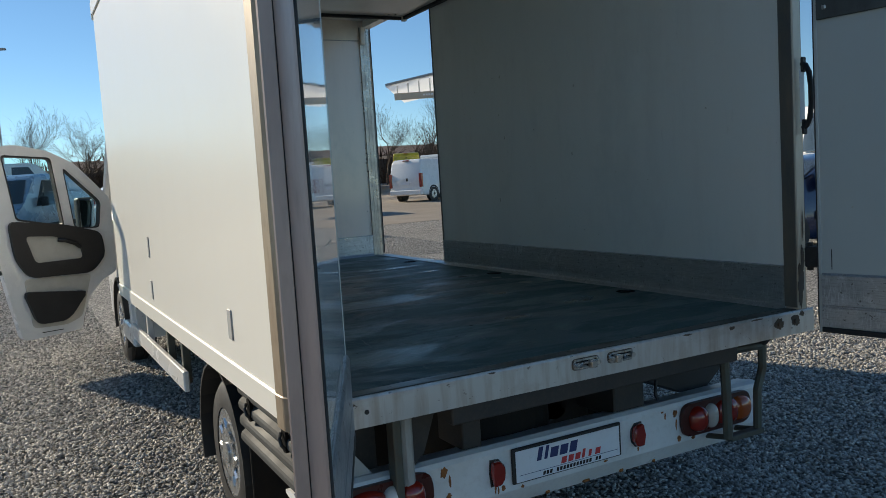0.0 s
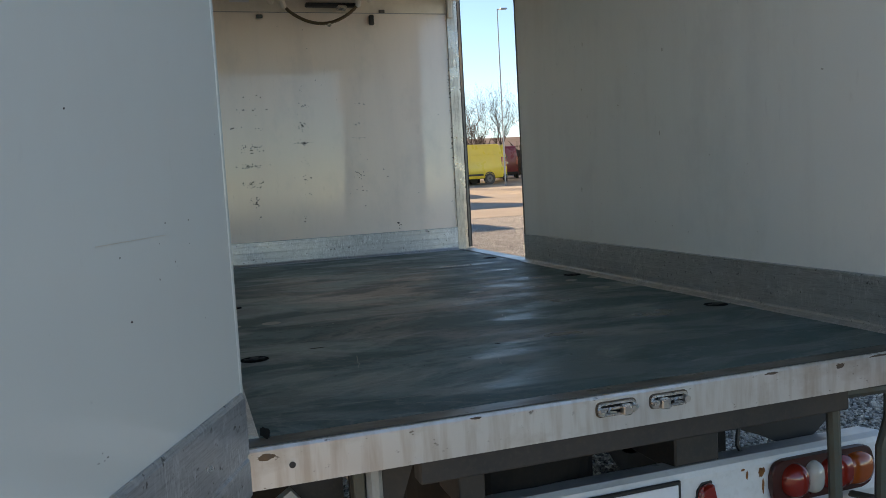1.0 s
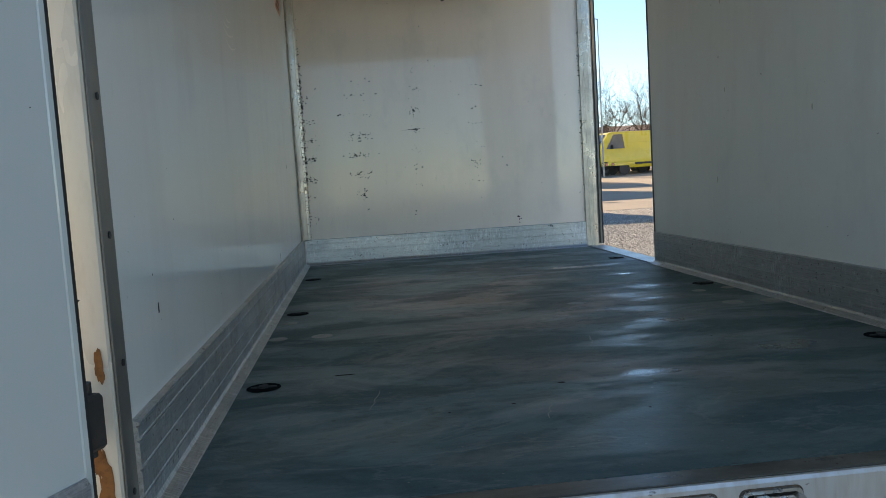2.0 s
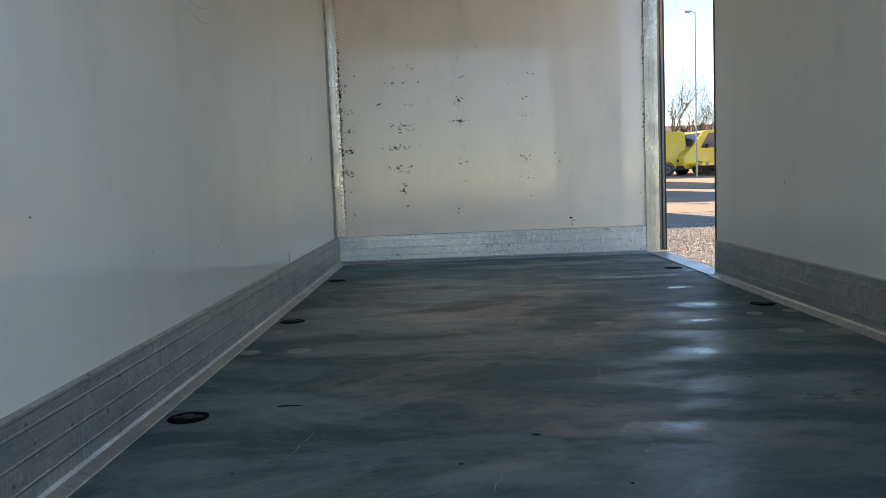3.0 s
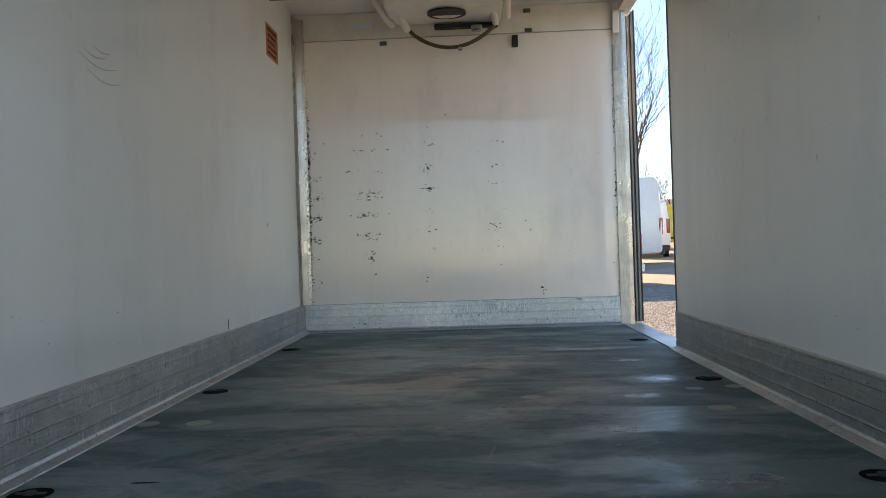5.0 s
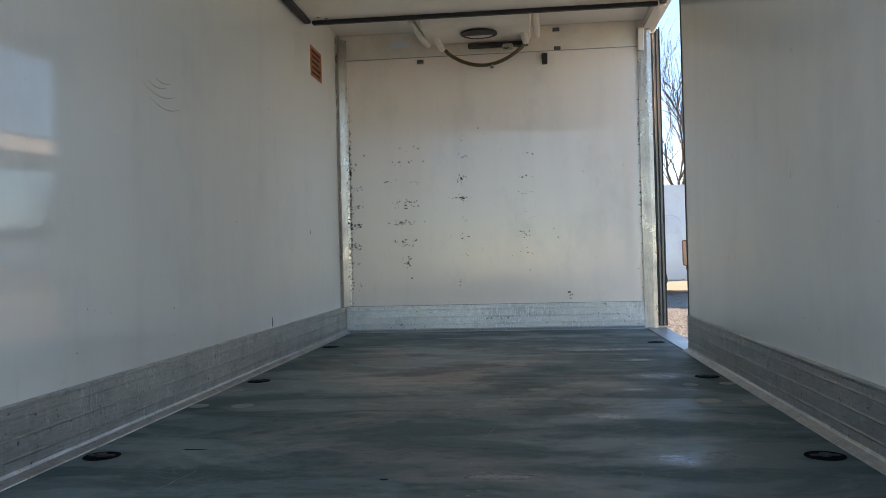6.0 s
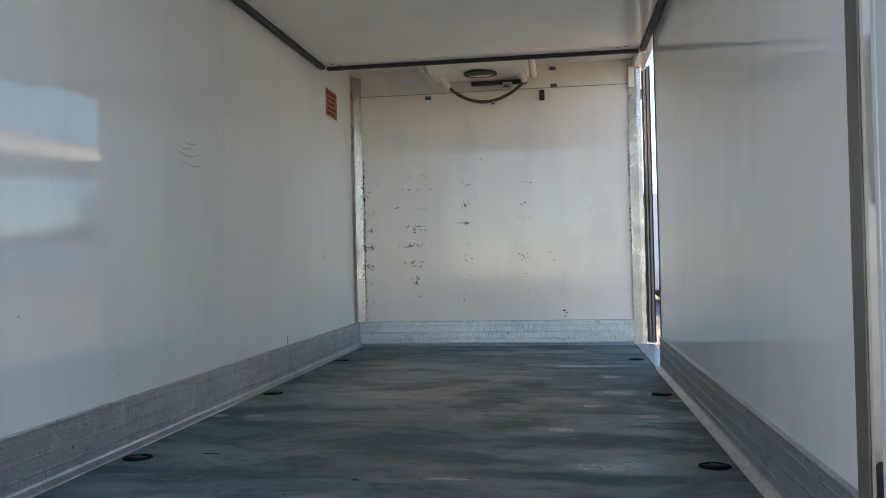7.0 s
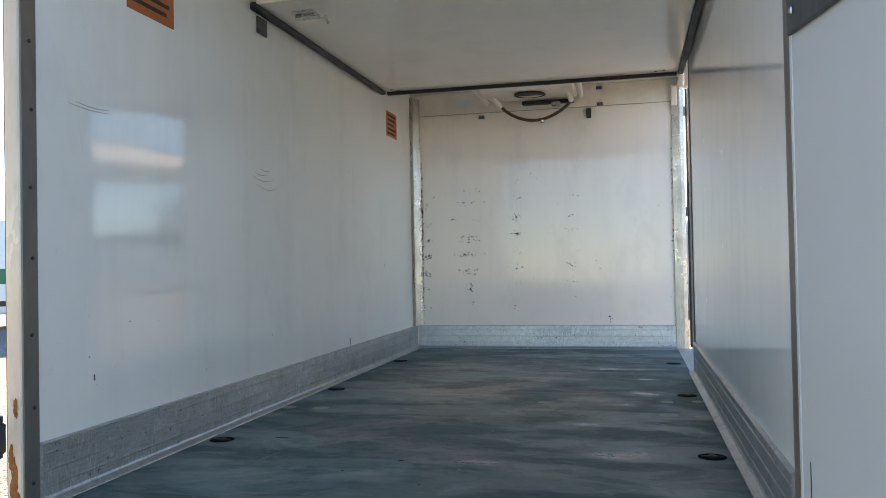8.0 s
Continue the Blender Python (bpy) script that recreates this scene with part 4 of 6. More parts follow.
for x, z in ((0.545, 2.785), (1.465, 2.955), (1.47, 2.83)):
    part("cable_clip", box(x, x + 0.045, FRONT - 0.022, FRONT - 0.0065, z - 0.012, z + 0.012, 0.003), STEEL, front_wall)
part("temperature_sensor", box(1.388, 1.425, FRONT - 0.035, FRONT - 0.0065, 2.725, 2.80, 0.005), PLASTIC, front_wall, "small black sensor box")
part("type_plate", box(0.36, 0.50, FRONT - 0.0085, FRONT - 0.0065, 2.885, 2.93, 0.0005), PLATE, front_wall)

# orange warning labels, with print too small to read
for y0, y1, z0, z1 in ((3.45, 3.712, 2.56, 2.745), (0.405, 0.70, 2.55, 2.75)):
    label = part("warning_label", box(0.0004, 0.0014, y0, y1, z0, z1), ORANGE, left_wall, "orange warning label with small black print")
    for k in range(5):
        zz = z1 - 0.028 - 0.033 * k
        part("print_line", box(0.0015, 0.0019, y0 + 0.03 + 0.012 * (k % 2), y1 - 0.03 - 0.02 * (k % 3), zz - 0.008, zz + 0.008), INK, label)


# chips where stacked goods rubbed the front wall: four uneven columns
rows = []
for z, n in ((2.09, 7), (1.94, 10), (1.81, 16), (1.68, 24), (1.54, 22), (1.43, 8), (1.28, 4)):
    rows.append((0.10, z, 0.024, 0.012, n))
for z, n in ((2.20, 3), (2.10, 12), (1.97, 9), (1.835, 16), (1.805, 10), (1.695, 26), (1.57, 16), (1.545, 8)):
    rows.append((0.435, z, 0.052, 0.009, n))
for x, z, n in ((0.455, 1.445, 9), (0.447, 1.41, 7), (0.46, 1.305, 4), (0.41, 1.44, 5), (0.42, 1.56, 6), (0.80, 1.28, 5)):
    rows.append((x, z, 0.010, 0.010, n))
for z, n in ((2.25, 5), (2.12, 8), (1.985, 12), (1.95, 5), (1.85, 12), (1.72, 7), (1.58, 5), (1.46, 4)):
    rows.append((0.835, z, 0.024, 0.016, n))
for z, n in ((2.14, 3), (1.985, 6), (1.87, 6), (1.72, 4), (1.605, 10), (1.57, 6), (1.47, 5)):
    rows.append((1.255, z, 0.030, 0.010, n))
fine = [(x, z, sx, sz, n) for x, z, sx, sz, n in rows if x > 0.7]
rows = [(x, z, sx, sz, round(1.3 * n)) for x, z, sx, sz, n in rows if x <= 0.7]
rows += [(0.83, 1.85, 0.05, 0.004, 9), (1.03, 1.7, 0.6, 0.5, 26)]
marks = part("wall_wear", flecks(rows, ("y", FRONT - 0.0009), 3, 0.0020, 0.0070), INK, front_wall, "dark chips in the white wall")
tagged(marks, kind="stuff")
marks = part("wall_wear", flecks(fine, ("y", FRONT - 0.0010), 4, 0.0018, 0.0058), INK, front_wall)
tagged(marks, kind="stuff")
marks = part("wall_wear", flecks([(0.83, 1.852, 0.004, 0.003, 4), (0.826, 1.985, 0.006, 0.006, 4), (0.066, 2.045, 0.004, 0.012, 10), (0.125, 1.69, 0.008, 0.006, 5), (0.45, 1.42, 0.004, 0.006, 4), (1.535, 1.185, 0.007, 0.010, 7)], ("y", FRONT - 0.0011), 21, 0.004, 0.009), INK, front_wall)
tagged(marks, kind="stuff")
# ragged sealant along the corner with its shadow line in dark flecks, nicked across by load edges
marks = part("wall_wear", flecks([(0.060, 1.75, 0.0025, 0.34, 330), (0.066, 1.95, 0.005, 0.25, 90), (2.012, 1.9, 0.003, 0.45, 80)], ("y", FRONT - 0.0011), 17, 0.002, 0.0065), INK, front_wall)
tagged(marks, kind="stuff")
marks = part("wall_wear", flecks([(0.049, 1.70, 0.004, 0.36, 190)], ("y", FRONT - 0.0089), 31, 0.0016, 0.0045, INK, (1.5, 3.0)), INK, front_wall)
tagged(marks, kind="stuff")
marks = part("wall_wear", flecks([(FRONT - 0.106, 1.68, 0.012, 0.34, 260), (FRONT - 0.080, 1.55, 0.008, 0.25, 60)], ("x", 0.0064), 33, 0.0016, 0.0042, BROWN_GRIME, (1.8, 4.5)), BROWN_GRIME, left_wall)
tagged(marks, kind="stuff")
marks = part("wall_wear", flecks([(FRONT - 0.150, 1.85, 0.022, 0.30, 120), (FRONT - 0.20, 1.75, 0.03, 0.12, 40)], ("x", 0.0010), 34, 0.002, 0.007, SCUFF, (1.2, 3.0)), SCUFF, left_wall)
tagged(marks, kind="stuff")
marks = part("wall_wear", flecks([(1.9, 1.7, 1.0, 0.4, 26), (0.35, 1.35, 0.25, 0.12, 10), (1.0, 1.25, 0.7, 0.08, 14)], ("x", 0.0009), 8, 0.0012, 0.0035, INK), INK, left_wall)
tagged(marks, kind="stuff")
marks = part("wall_wear", flecks([(1.6, 1.7, 0.9, 0.4, 50), (1.5, 1.25, 0.9, 0.1, 25)], ("x", IN_W - 0.0009), 9, 0.0015, 0.005, SCUFF), SCUFF, right_wall)
tagged(marks, kind="stuff")
# short upright rub marks on the wall beside the side door
for k, (y, z, h) in enumerate(((2.07, 2.21, 0.045), (1.318, 2.055, 0.030), (2.10, 1.97, 0.020), (2.046, 1.82, 0.045), (1.357, 1.68, 0.045), (2.14, 1.42, 0.055))):
    part("rub_mark", blot_on_side(y, z, 0.007, 0.35 * h, IN_W - 0.0011, 120 + k), SCUFF, right_wall)


def smear(points, plane, width):
    """A thin rubbed line on a wall, along points given as (along, up)."""
    bm = bmesh.new()
    n = len(points)
    rows = []
    for k, (u, v) in enumerate(points):
        w = width * (0.25 + 0.75 * math.sin(math.pi * (k + 0.5) / n))
        rows.append([bm.verts.new((plane, u, v + s * w)) for s in (-1, 1)])
    for a, b in zip(rows, rows[1:]):
        bm.faces.new((a[0], a[1], b[1], b[0]))
    return bm


for z, y0, y1, sag in ((2.095, 1.42, 1.53, 0.008), (2.058, 1.33, 1.58, 0.022), (2.018, 1.38, 1.61, 0.020), (2.075, 1.36, 1.50, 0.012), (2.155, 0.10, 0.31, 0.006), (2.165, 0.13, 0.30, 0.006)):
    part("scuff", smear([(y0 + (y1 - y0) * k / 8, z - sag * math.sin(math.pi * k / 8)) for k in range(9)], 0.0012, 0.0022), SCUFF, left_wall)
for y, z0, z1 in ((2.62, 1.136, 1.18), (3.356, 1.61, 1.63), (0.21, 1.275, 1.295)):
    part("scuff", box(0.0004, 0.0014, y - 0.003, y + 0.003, z0, z1), INK, left_wall)

# under the rear: cross member, posts, bumper
part("cross_member", box(0.41, 1.72, SILL_Y + 0.028, SILL_Y + 0.085, 0.785, 0.851, 0.005), CHASSIS, truck, "grimy black steel cross member")
part("frame_rail", box(0.60, 0.68, 0.20, 5.9, 0.58, 0.76, 0.005), CHASSIS, truck, "black chassis rail")
part("frame_rail", box(1.38, 1.46, 0.47, 5.9, 0.58, 0.76, 0.005), CHASSIS, truck, "black chassis rail")
for k in range(6):
    part("floor_bearer", box(-0.02, 2.08, 0.35 + 0.72 * k, 0.41 + 0.72 * k, 0.765, 0.8595, 0.004), GRIME, truck)
part("floor_underside", box(0.0, IN_W, REAR + 0.002, FRONT, 0.852, 0.8595), GRIME, truck)
part("bumper_post", box(0.281, 0.311, 0.10, 0.16, 0.50, 0.851, 0.004), GALV, truck, "grey bumper post")
part("bumper_post", box(0.318, 0.362, 0.11, 0.17, 0.52, 0.835, 0.012), DULL_WHITE, truck, "dirty white bumper post, darkened for the shade under the floor")
part("gusset", prism([(0.365, 0.851), (0.46, 0.851), (0.46, 0.79), (0.405, 0.64), (0.365, 0.60)], 0.13, 0.137, "y"), CHASSIS, truck)
part("mount_bracket", prism([(0.10, 0.76), (0.20, 0.62), (0.28, 0.52), (0.28, 0.851), (0.14, 0.851)], 0.26, 0.30, "y"), CHASSIS, truck)
part("mount_bracket", prism([(0.07, 0.68), (0.13, 0.72), (0.24, 0.58), (0.22, 0.52)], 0.20, 0.235, "y"), DULL_WHITE, truck)
part("splash_panel", box(0.42, 1.28, 0.95, 0.97, 0.30, 0.85, 0.004), GRIME, truck, "black splash panel under the floor")
part("mud_flap", box(0.0, 0.27, 0.93, 0.945, 0.20, 0.80, 0.004), GRIME, truck, "black rubber mud flap")
part("mud_flap", box(1.80, 2.06, 0.93, 0.945, 0.20, 0.80, 0.004), GRIME, truck, "black rubber mud flap")

BY = 0.155  # rear face of the bumper
bumper_section = [(BY + 0.12, 0.575), (BY + 0.03, 0.588), (BY + 0.008, 0.578), (BY, 0.562), (BY, 0.405), (BY + 0.045, 0.335), (BY + 0.075, 0.33), (BY + 0.075, 0.345), (BY + 0.03, 0.41), (BY + 0.03, 0.55), (BY + 0.12, 0.562)]
bumper = part("rear_bumper", prism(bumper_section, -0.05, 2.11, "x"), BUMPER_PAINT, truck, "white steel rear bumper with rust stains")


for k, (x, z, w, h) in enumerate(((0.40, 0.548, 0.030, 0.022), (0.49, 0.540, 0.025, 0.035), (0.505, 0.45, 0.016, 0.02), (0.735, 0.425, 0.014, 0.020), (0.82, 0.412, 0.014, 0.010), (1.60, 0.535, 0.022, 0.025),
                                 (1.62, 0.425, 0.018, 0.022), (1.53, 0.555, 0.014, 0.008), (1.70, 0.412, 0.022, 0.012), (1.22, 0.418, 0.02, 0.008), (1.95, 0.56, 0.06, 0.012))):
    part("rust_stain", blot(x, z, w * 0.8, h * 0.8, BY - 0.0008, k), RUST, bumper, "orange-brown rust stain")
for k, (x, z, h) in enumerate(((0.700, 0.428, 0.026), (0.712, 0.420, 0.018), (0.512, 0.505, 0.030), (1.605, 0.492, 0.035), (1.392, 0.430, 0.014), (1.545, 0.535, 0.020))):
    part("rust_drip", blot(x, z, 0.006, h, BY - 0.0010, 20 + k), RUST, bumper)
for k, (x, w) in enumerate(((1.13, 0.035), (0.95, 0.018), (1.32, 0.02), (1.50, 0.015))):
    part("rust_stain", box(x, x + w, BY + 0.032, BY + 0.050, 0.336, 0.350, 0.004), RUST, bumper)

plate = part("dealer_plate", box(0.772, 1.296, BY - 0.012, BY - 0.001, 0.428, 0.565, 0.004), PLASTIC, bumper, "white dealer plate in a black frame")
part("plate_face", box(0.786, 1.283, BY - 0.0145, BY - 0.0122, 0.434, 0.553), PLATE, plate)


def slanted(x0, x1, z0, z1, lean=0.25):
    s = lean * (z1 - z0)
    return prism([(x0, z0), (x1, z0), (x1 + s, z1), (x0 + s, z1)], BY - 0.0158, BY - 0.0147, "y")


# the dealer's mark as plain slanted shapes
for dx, w, h in ((0, 0.020, 0.050), (0.034, 0.014, 0.050), (0.060, 0.036, 0.038), (0.106, 0.036, 0.038), (0.152, 0.034, 0.042)):
    part("mark_shape", slanted(0.880 + dx, 0.880 + dx + w, 0.499, 0.499 + h), BLUE_INK, plate)
for k in range(6):
    part("mark_shape", slanted(0.992 + 0.033 * k, 0.992 + 0.033 * k + (0.013 if k in (3, 4) else 0.024), 0.464, 0.464 + (0.034 if k == 3 else 0.025)), RED_INK, plate)
part("rule_line", slanted(0.80, 1.27, 0.4585, 0.4600, 0), BLUE_INK, plate)
for k in range(18):
    if k not in (3, 15):
        part("print_bar", slanted(0.905 + 0.0158 * k, 0.905 + 0.0158 * k + 0.0105, 0.439, 0.453), INK, plate)

for x, flip in ((0.705, 1), (1.385, -1)):
    lens = [(x + flip * u, 0.492 + v) for u, v in ((-0.022, -0.047), (0.010, -0.045), (0.026, -0.026), (0.030, 0.0), (0.026, 0.026), (0.010, 0.045), (-0.022, 0.047), (-0.026, 0.0))]
    lamp = part("marker_lamp", prism(lens, BY - 0.030, BY - 0.0005, "y", 0.006), RED_LENS, bumper, "small red marker lamp", None, True)
    part("lamp_rim", prism([(x + (u - x) * 1.12, 0.492 + (v - 0.492) * 1.08) for u, v in lens], BY - 0.006, BY - 0.0006, "y"), PLASTIC, lamp)

for cx, flip in ((1.83, 1), (0.23, -1)):
    lamp = part("tail_lamp", prism(rounded([(cx - 0.205, 0.428), (cx + 0.205, 0.428), (cx + 0.205, 0.568), (cx - 0.205, 0.568)], 0.05, 6), BY - 0.022, BY - 0.0005, "y", 0.004), LAMP_BACK, bumper, "rear lamp cluster with red, clear and amber lenses")

    def lens(u, rx, rz, bulge, material, name):
        bm = bmesh.new()
        bmesh.ops.create_uvsphere(bm, u_segments=20, v_segments=14, radius=1.0)
        for v in bm.verts:
            v.co = Vector((cx + flip * u + rx * v.co.x, BY - 0.021 + bulge * v.co.y, 0.498 + rz * (abs(v.co.z) ** 0.75) * (1 if v.co.z > 0 else -1)))
        part(name, bm, material, lamp, "", None, True)
    lens(-0.120, 0.050, 0.056, 0.046, RED_LENS, "red_lens")
    lens(-0.045, 0.036, 0.054, 0.036, CLEAR_LENS, "clear_lens")
    lens(0.050, 0.078, 0.057, 0.036, RED_LENS, "red_lens")
    lens(0.132, 0.066, 0.055, 0.038, AMBER_LENS, "amber_lens")

# tubular step beside the lamp
step = part("step_frame", tube([(1.765, 0.03, 0.80), (1.772, 0.03, 0.62), (1.775, 0.03, 0.425)], 0.020, 8), GALV, truck, "grey tubular rear step")
part("step_upright", tube([(1.995, 0.03, 0.79), (1.993, 0.03, 0.69), (1.958, 0.03, 0.60), (1.954, 0.03, 0.425)], 0.018, 8), GALV, step)
part("step_bar", tube([(1.755, 0.03, 0.793), (2.005, 0.03, 0.787)], 0.016, 8), GALV, step)
part("step_bar", box(1.775, 1.975, 0.01, 0.05, 0.412, 0.436, 0.004), GALV, step)
for x in (1.765, 1.995):
    part("step_arm", tube([(x, 0.03, 0.80), (x, SILL_Y + 0.10, 0.845)], 0.02, 8), CHASSIS, step)
part("step_stay", tube([(1.79, 0.03, 0.425), (1.79, 0.16, 0.40)], 0.012, 8), GALV, step)
part("step_stay", tube([(1.962, 0.03, 0.425), (1.962, 0.16, 0.40)], 0.012, 8), GALV, step)

# tank and wheel gear under the floor
part("under_tank", prism(rounded([(1.53, 0.85), (2.09, 0.85), (2.05, 0.66), (1.93, 0.565), (1.825, 0.540), (1.73, 0.592), (1.58, 0.65)], 0.03), 0.29, 0.62, "y"), PLASTIC, truck, "black plastic tank under the floor")
part("drain_pipe", tube([(1.60, 0.26, 0.66), (1.585, 0.25, 0.60), (1.60, 0.24, 0.56)], 0.008, 6), PLASTIC, truck)
part("under_box", box(1.315, 1.478, 0.20, 0.46, 0.56, 0.851, 0.006), CHASSIS, truck)
part("rear_axle", tube([(0.15, 1.42, 0.36), (1.91, 1.42, 0.36)], 0.05, 10), CHASSIS, truck)
part("spare_wheel", disc((0.86, 0.60, 0.50), (0, 0, 1), 0.335, 0.20, 32, 0.10), GRIME, truck, "black spare wheel slung under the floor")


def truck_wheel(x, y, outward, z_hub, radius=0.345, width=0.20):
    """Tyre with a rounded shoulder and grooves, steel rim, and a silver hub cap with holes."""
    bm = bmesh.new()
    section = [(-width / 2, 0.60), (-width / 2, 0.86), (-width / 2 + 0.02, 0.95), (-0.07, 0.995), (-0.042, 1.0), (-0.038, 0.975), (-0.030, 0.975), (-0.026, 1.0), (0.026, 1.0), (0.030, 0.975),
               (0.038, 0.975), (0.042, 1.0), (0.07, 0.995), (width / 2 - 0.02, 0.95), (width / 2, 0.86), (width / 2, 0.60)]
    n = 36
    rings = [[bm.verts.new((x + u, y + radius * r * math.cos(2 * math.pi * k / n), z_hub + radius * r * math.sin(2 * math.pi * k / n))) for u, r in section] for k in range(n)]
    for a, b in zip(rings, rings[1:] + rings[:1]):
        for i in range(len(section) - 1):
            bm.faces.new((a[i], a[i + 1], b[i + 1], b[i]))
    wheel = part("wheel", bm, RUBBER, truck, "black tyre with a silver hub cap", None, True)
    face = x + outward * (width / 2 - 0.012)
    ax = (outward, 0, 0)
    part("rim", disc((face - outward * 0.02, y, z_hub), ax, radius * 0.62, 0.016, 32), CHASSIS, wheel)
    cap = part("hub_cap", disc((face - outward * 0.004, y, z_hub), ax, radius * 0.615, 0.012, 32, radius * 0.43), HUBCAP, wheel, "silver wheel trim", None, True)
    bm = bmesh.new()
    add_disc(bm, (face - outward * 0.004, y, z_hub), ax, radius * 0.33, 0.018, 24)
    add_disc(bm, (face + outward * 0.013, y, z_hub), ax, radius * 0.14, 0.012, 16)
    part("hub_centre", bm, HUBCAP, wheel, "", None, True)
    for k in range(10):
        a = 2 * math.pi * k / 10
        part("spoke", tube([(face + outward * 0.002, y + radius * 0.32 * math.cos(a), z_hub + radius * 0.32 * math.sin(a)), (face + outward * 0.004, y + radius * 0.46 * math.cos(a), z_hub + radius * 0.46 * math.sin(a))], 0.014, 6), HUBCAP, wheel)
    return wheel


for y in (1.42, 5.36):
    z = ground_z(y) + 0.338
    truck_wheel(0.115, y, -1, z)
    truck_wheel(1.945, y, 1, z)


# mudguards, side guards
def arch(x0, x1, y, z, r, t, a0, a1, n=14):
    bm = bmesh.new()
    out = [(y + (r + t) * math.cos(a0 + (a1 - a0) * k / n), z + (r + t) * math.sin(a0 + (a1 - a0) * k / n)) for k in range(n + 1)]
    inn = [(y + r * math.cos(a0 + (a1 - a0) * k / n), z + r * math.sin(a0 + (a1 - a0) * k / n)) for k in range(n, -1, -1)]
    lo = [bm.verts.new((x0, u, v)) for u, v in out + inn]
    hi = [bm.verts.new((x1, u, v)) for u, v in out + inn]
    m = len(lo)
    for k in range(m):
        bm.faces.new((lo[k], lo[(k + 1) % m], hi[(k + 1) % m], hi[k]))
    for k in range(n):
        bm.faces.new((lo[k], lo[m - 1 - k], lo[m - 2 - k], lo[k + 1]))
        bm.faces.new((hi[k + 1], hi[m - 2 - k], hi[m - 1 - k], hi[k]))
    return bm


for x0, x1 in ((-0.02, 0.26), (1.80, 2.08)):
    part("mudguard", arch(x0, x1, 1.42, 0.37, 0.42, 0.012, radians(-18), radians(198)), PLASTIC, truck, "black plastic mudguard")
# ribbed guard behind the rear wheel, on the open-cab-door side
x = -0.055
waves = [(x + 0.010, 0.60)]
for k in range(4):
    z = 0.608 + 0.063 * k
    waves += [(x + 0.004, z), (x - 0.012, z + 0.012), (x - 0.016, z + 0.022), (x - 0.016, z + 0.036), (x - 0.012, z + 0.046), (x + 0.004, z + 0.058)]
waves += [(x + 0.010, 0.86)]
guard = part("side_guard", prism(waves, 0.09, 0.76, "y"), GUARD, truck, "grey ribbed plastic side guard")
for y in (0.17, 0.60):
    slot = part("guard_slot", prism(rounded([(y - 0.022, 0.735), (y + 0.022, 0.735), (y + 0.022, 0.82), (y - 0.022, 0.82)], 0.02, 4), x - 0.0185, x - 0.006, "x"), VOID, guard, "black slotted opening")
    part("guard_hook", tube([(x - 0.019, y - 0.012, 0.750), (x - 0.030, y - 0.012, 0.765), (x - 0.032, y, 0.785), (x - 0.024, y + 0.010, 0.80)], 0.006, 8), RUBBER, slot)
skirt = part("side_beam", box(x - 0.012, x + 0.018, 1.95, 3.97, 0.56, 0.668, 0.006), WHITE_PAINT, truck, "white side underrun beam")
for y in (2.10, 2.55, 3.35):
    part("beam_hanger", box(x + 0.02, x + 0.06, y, y + 0.05, 0.57, 0.851, 0.003), GALV if y < 3 else WHITE_PAINT, skirt)


# ---- the cab ----
part("cab_back", prism(rounded([(0.03, 0.47), (0.0, 1.4), (0.10, 2.30), (0.25, 2.38), (1.81, 2.38), (1.96, 2.30), (2.06, 1.4), (2.03, 0.47)], 0.06), 4.36, 4.44, "y"), WHITE_PAINT, truck, "white cab rear panel")
part("cab_roof", prism([(4.44, 2.30), (4.44, 2.38), (4.95, 2.42), (5.22, 2.38), (5.30, 2.33), (5.22, 2.30), (4.95, 2.345)], 0.12, 1.94, "x", 0.015), WHITE_PAINT, truck)
nose = part("cab_nose", prism([(5.52, 0.75), (5.52, 1.42), (5.95, 1.50), (6.12, 1.40), (6.30, 1.05), (6.34, 0.80), (6.30, 0.45), (6.05, 0.42), (5.80, 0.78)], 0.03, 2.03, "x", 0.04), WHITE_PAINT, truck, "white bonnet and nose")
part("cab_floor", box(0.05, 2.01, 4.44, 5.52, 0.50, 0.62, 0.01), CHASSIS, truck)
part("cab_side", prism([(4.44, 0.50), (4.44, 2.30), (5.22, 2.34), (5.98, 1.52), (5.52, 1.42), (5.52, 0.75), (5.10, 0.55)], 2.0, 2.05, "x", 0.01), WHITE_PAINT, truck)
part("windscreen", prism([(5.24, 2.31), (5.28, 2.31), (5.97, 1.52), (5.93, 1.52)], 0.12, 1.94, "x"), DARK_GLASS, truck)
part("windscreen_pillar", tube([(0.09, 5.26, 2.33), (0.04, 5.96, 1.50)], 0.045, 8), WHITE_PAINT, truck)
part("windscreen_pillar", tube([(1.97, 5.26, 2.33), (2.02, 5.96, 1.50)], 0.045, 8), WHITE_PAINT, truck)
part("cab_sill", box(-0.01, 0.07, 4.42, 5.05, 0.40, 0.56, 0.015), WHITE_PAINT, truck)
part("cab_pillar", prism([(4.42, 0.50), (4.42, 2.28), (4.50, 2.30), (4.53, 1.35), (4.50, 0.50)], -0.012, 0.06, "x", 0.01), WHITE_PAINT, truck)
part("seat", prism([(4.55, 0.62), (4.55, 1.75), (4.68, 1.80), (4.80, 1.05), (5.15, 1.02), (5.15, 0.88), (4.80, 0.62)], 0.22, 0.72, "x", 0.03), PLASTIC, truck)
part("front_mudguard", arch(0.0, 0.24, 5.36, 0.46, 0.41, 0.02, radians(-10), radians(200)), PLASTIC, truck, "black wheel-arch liner")
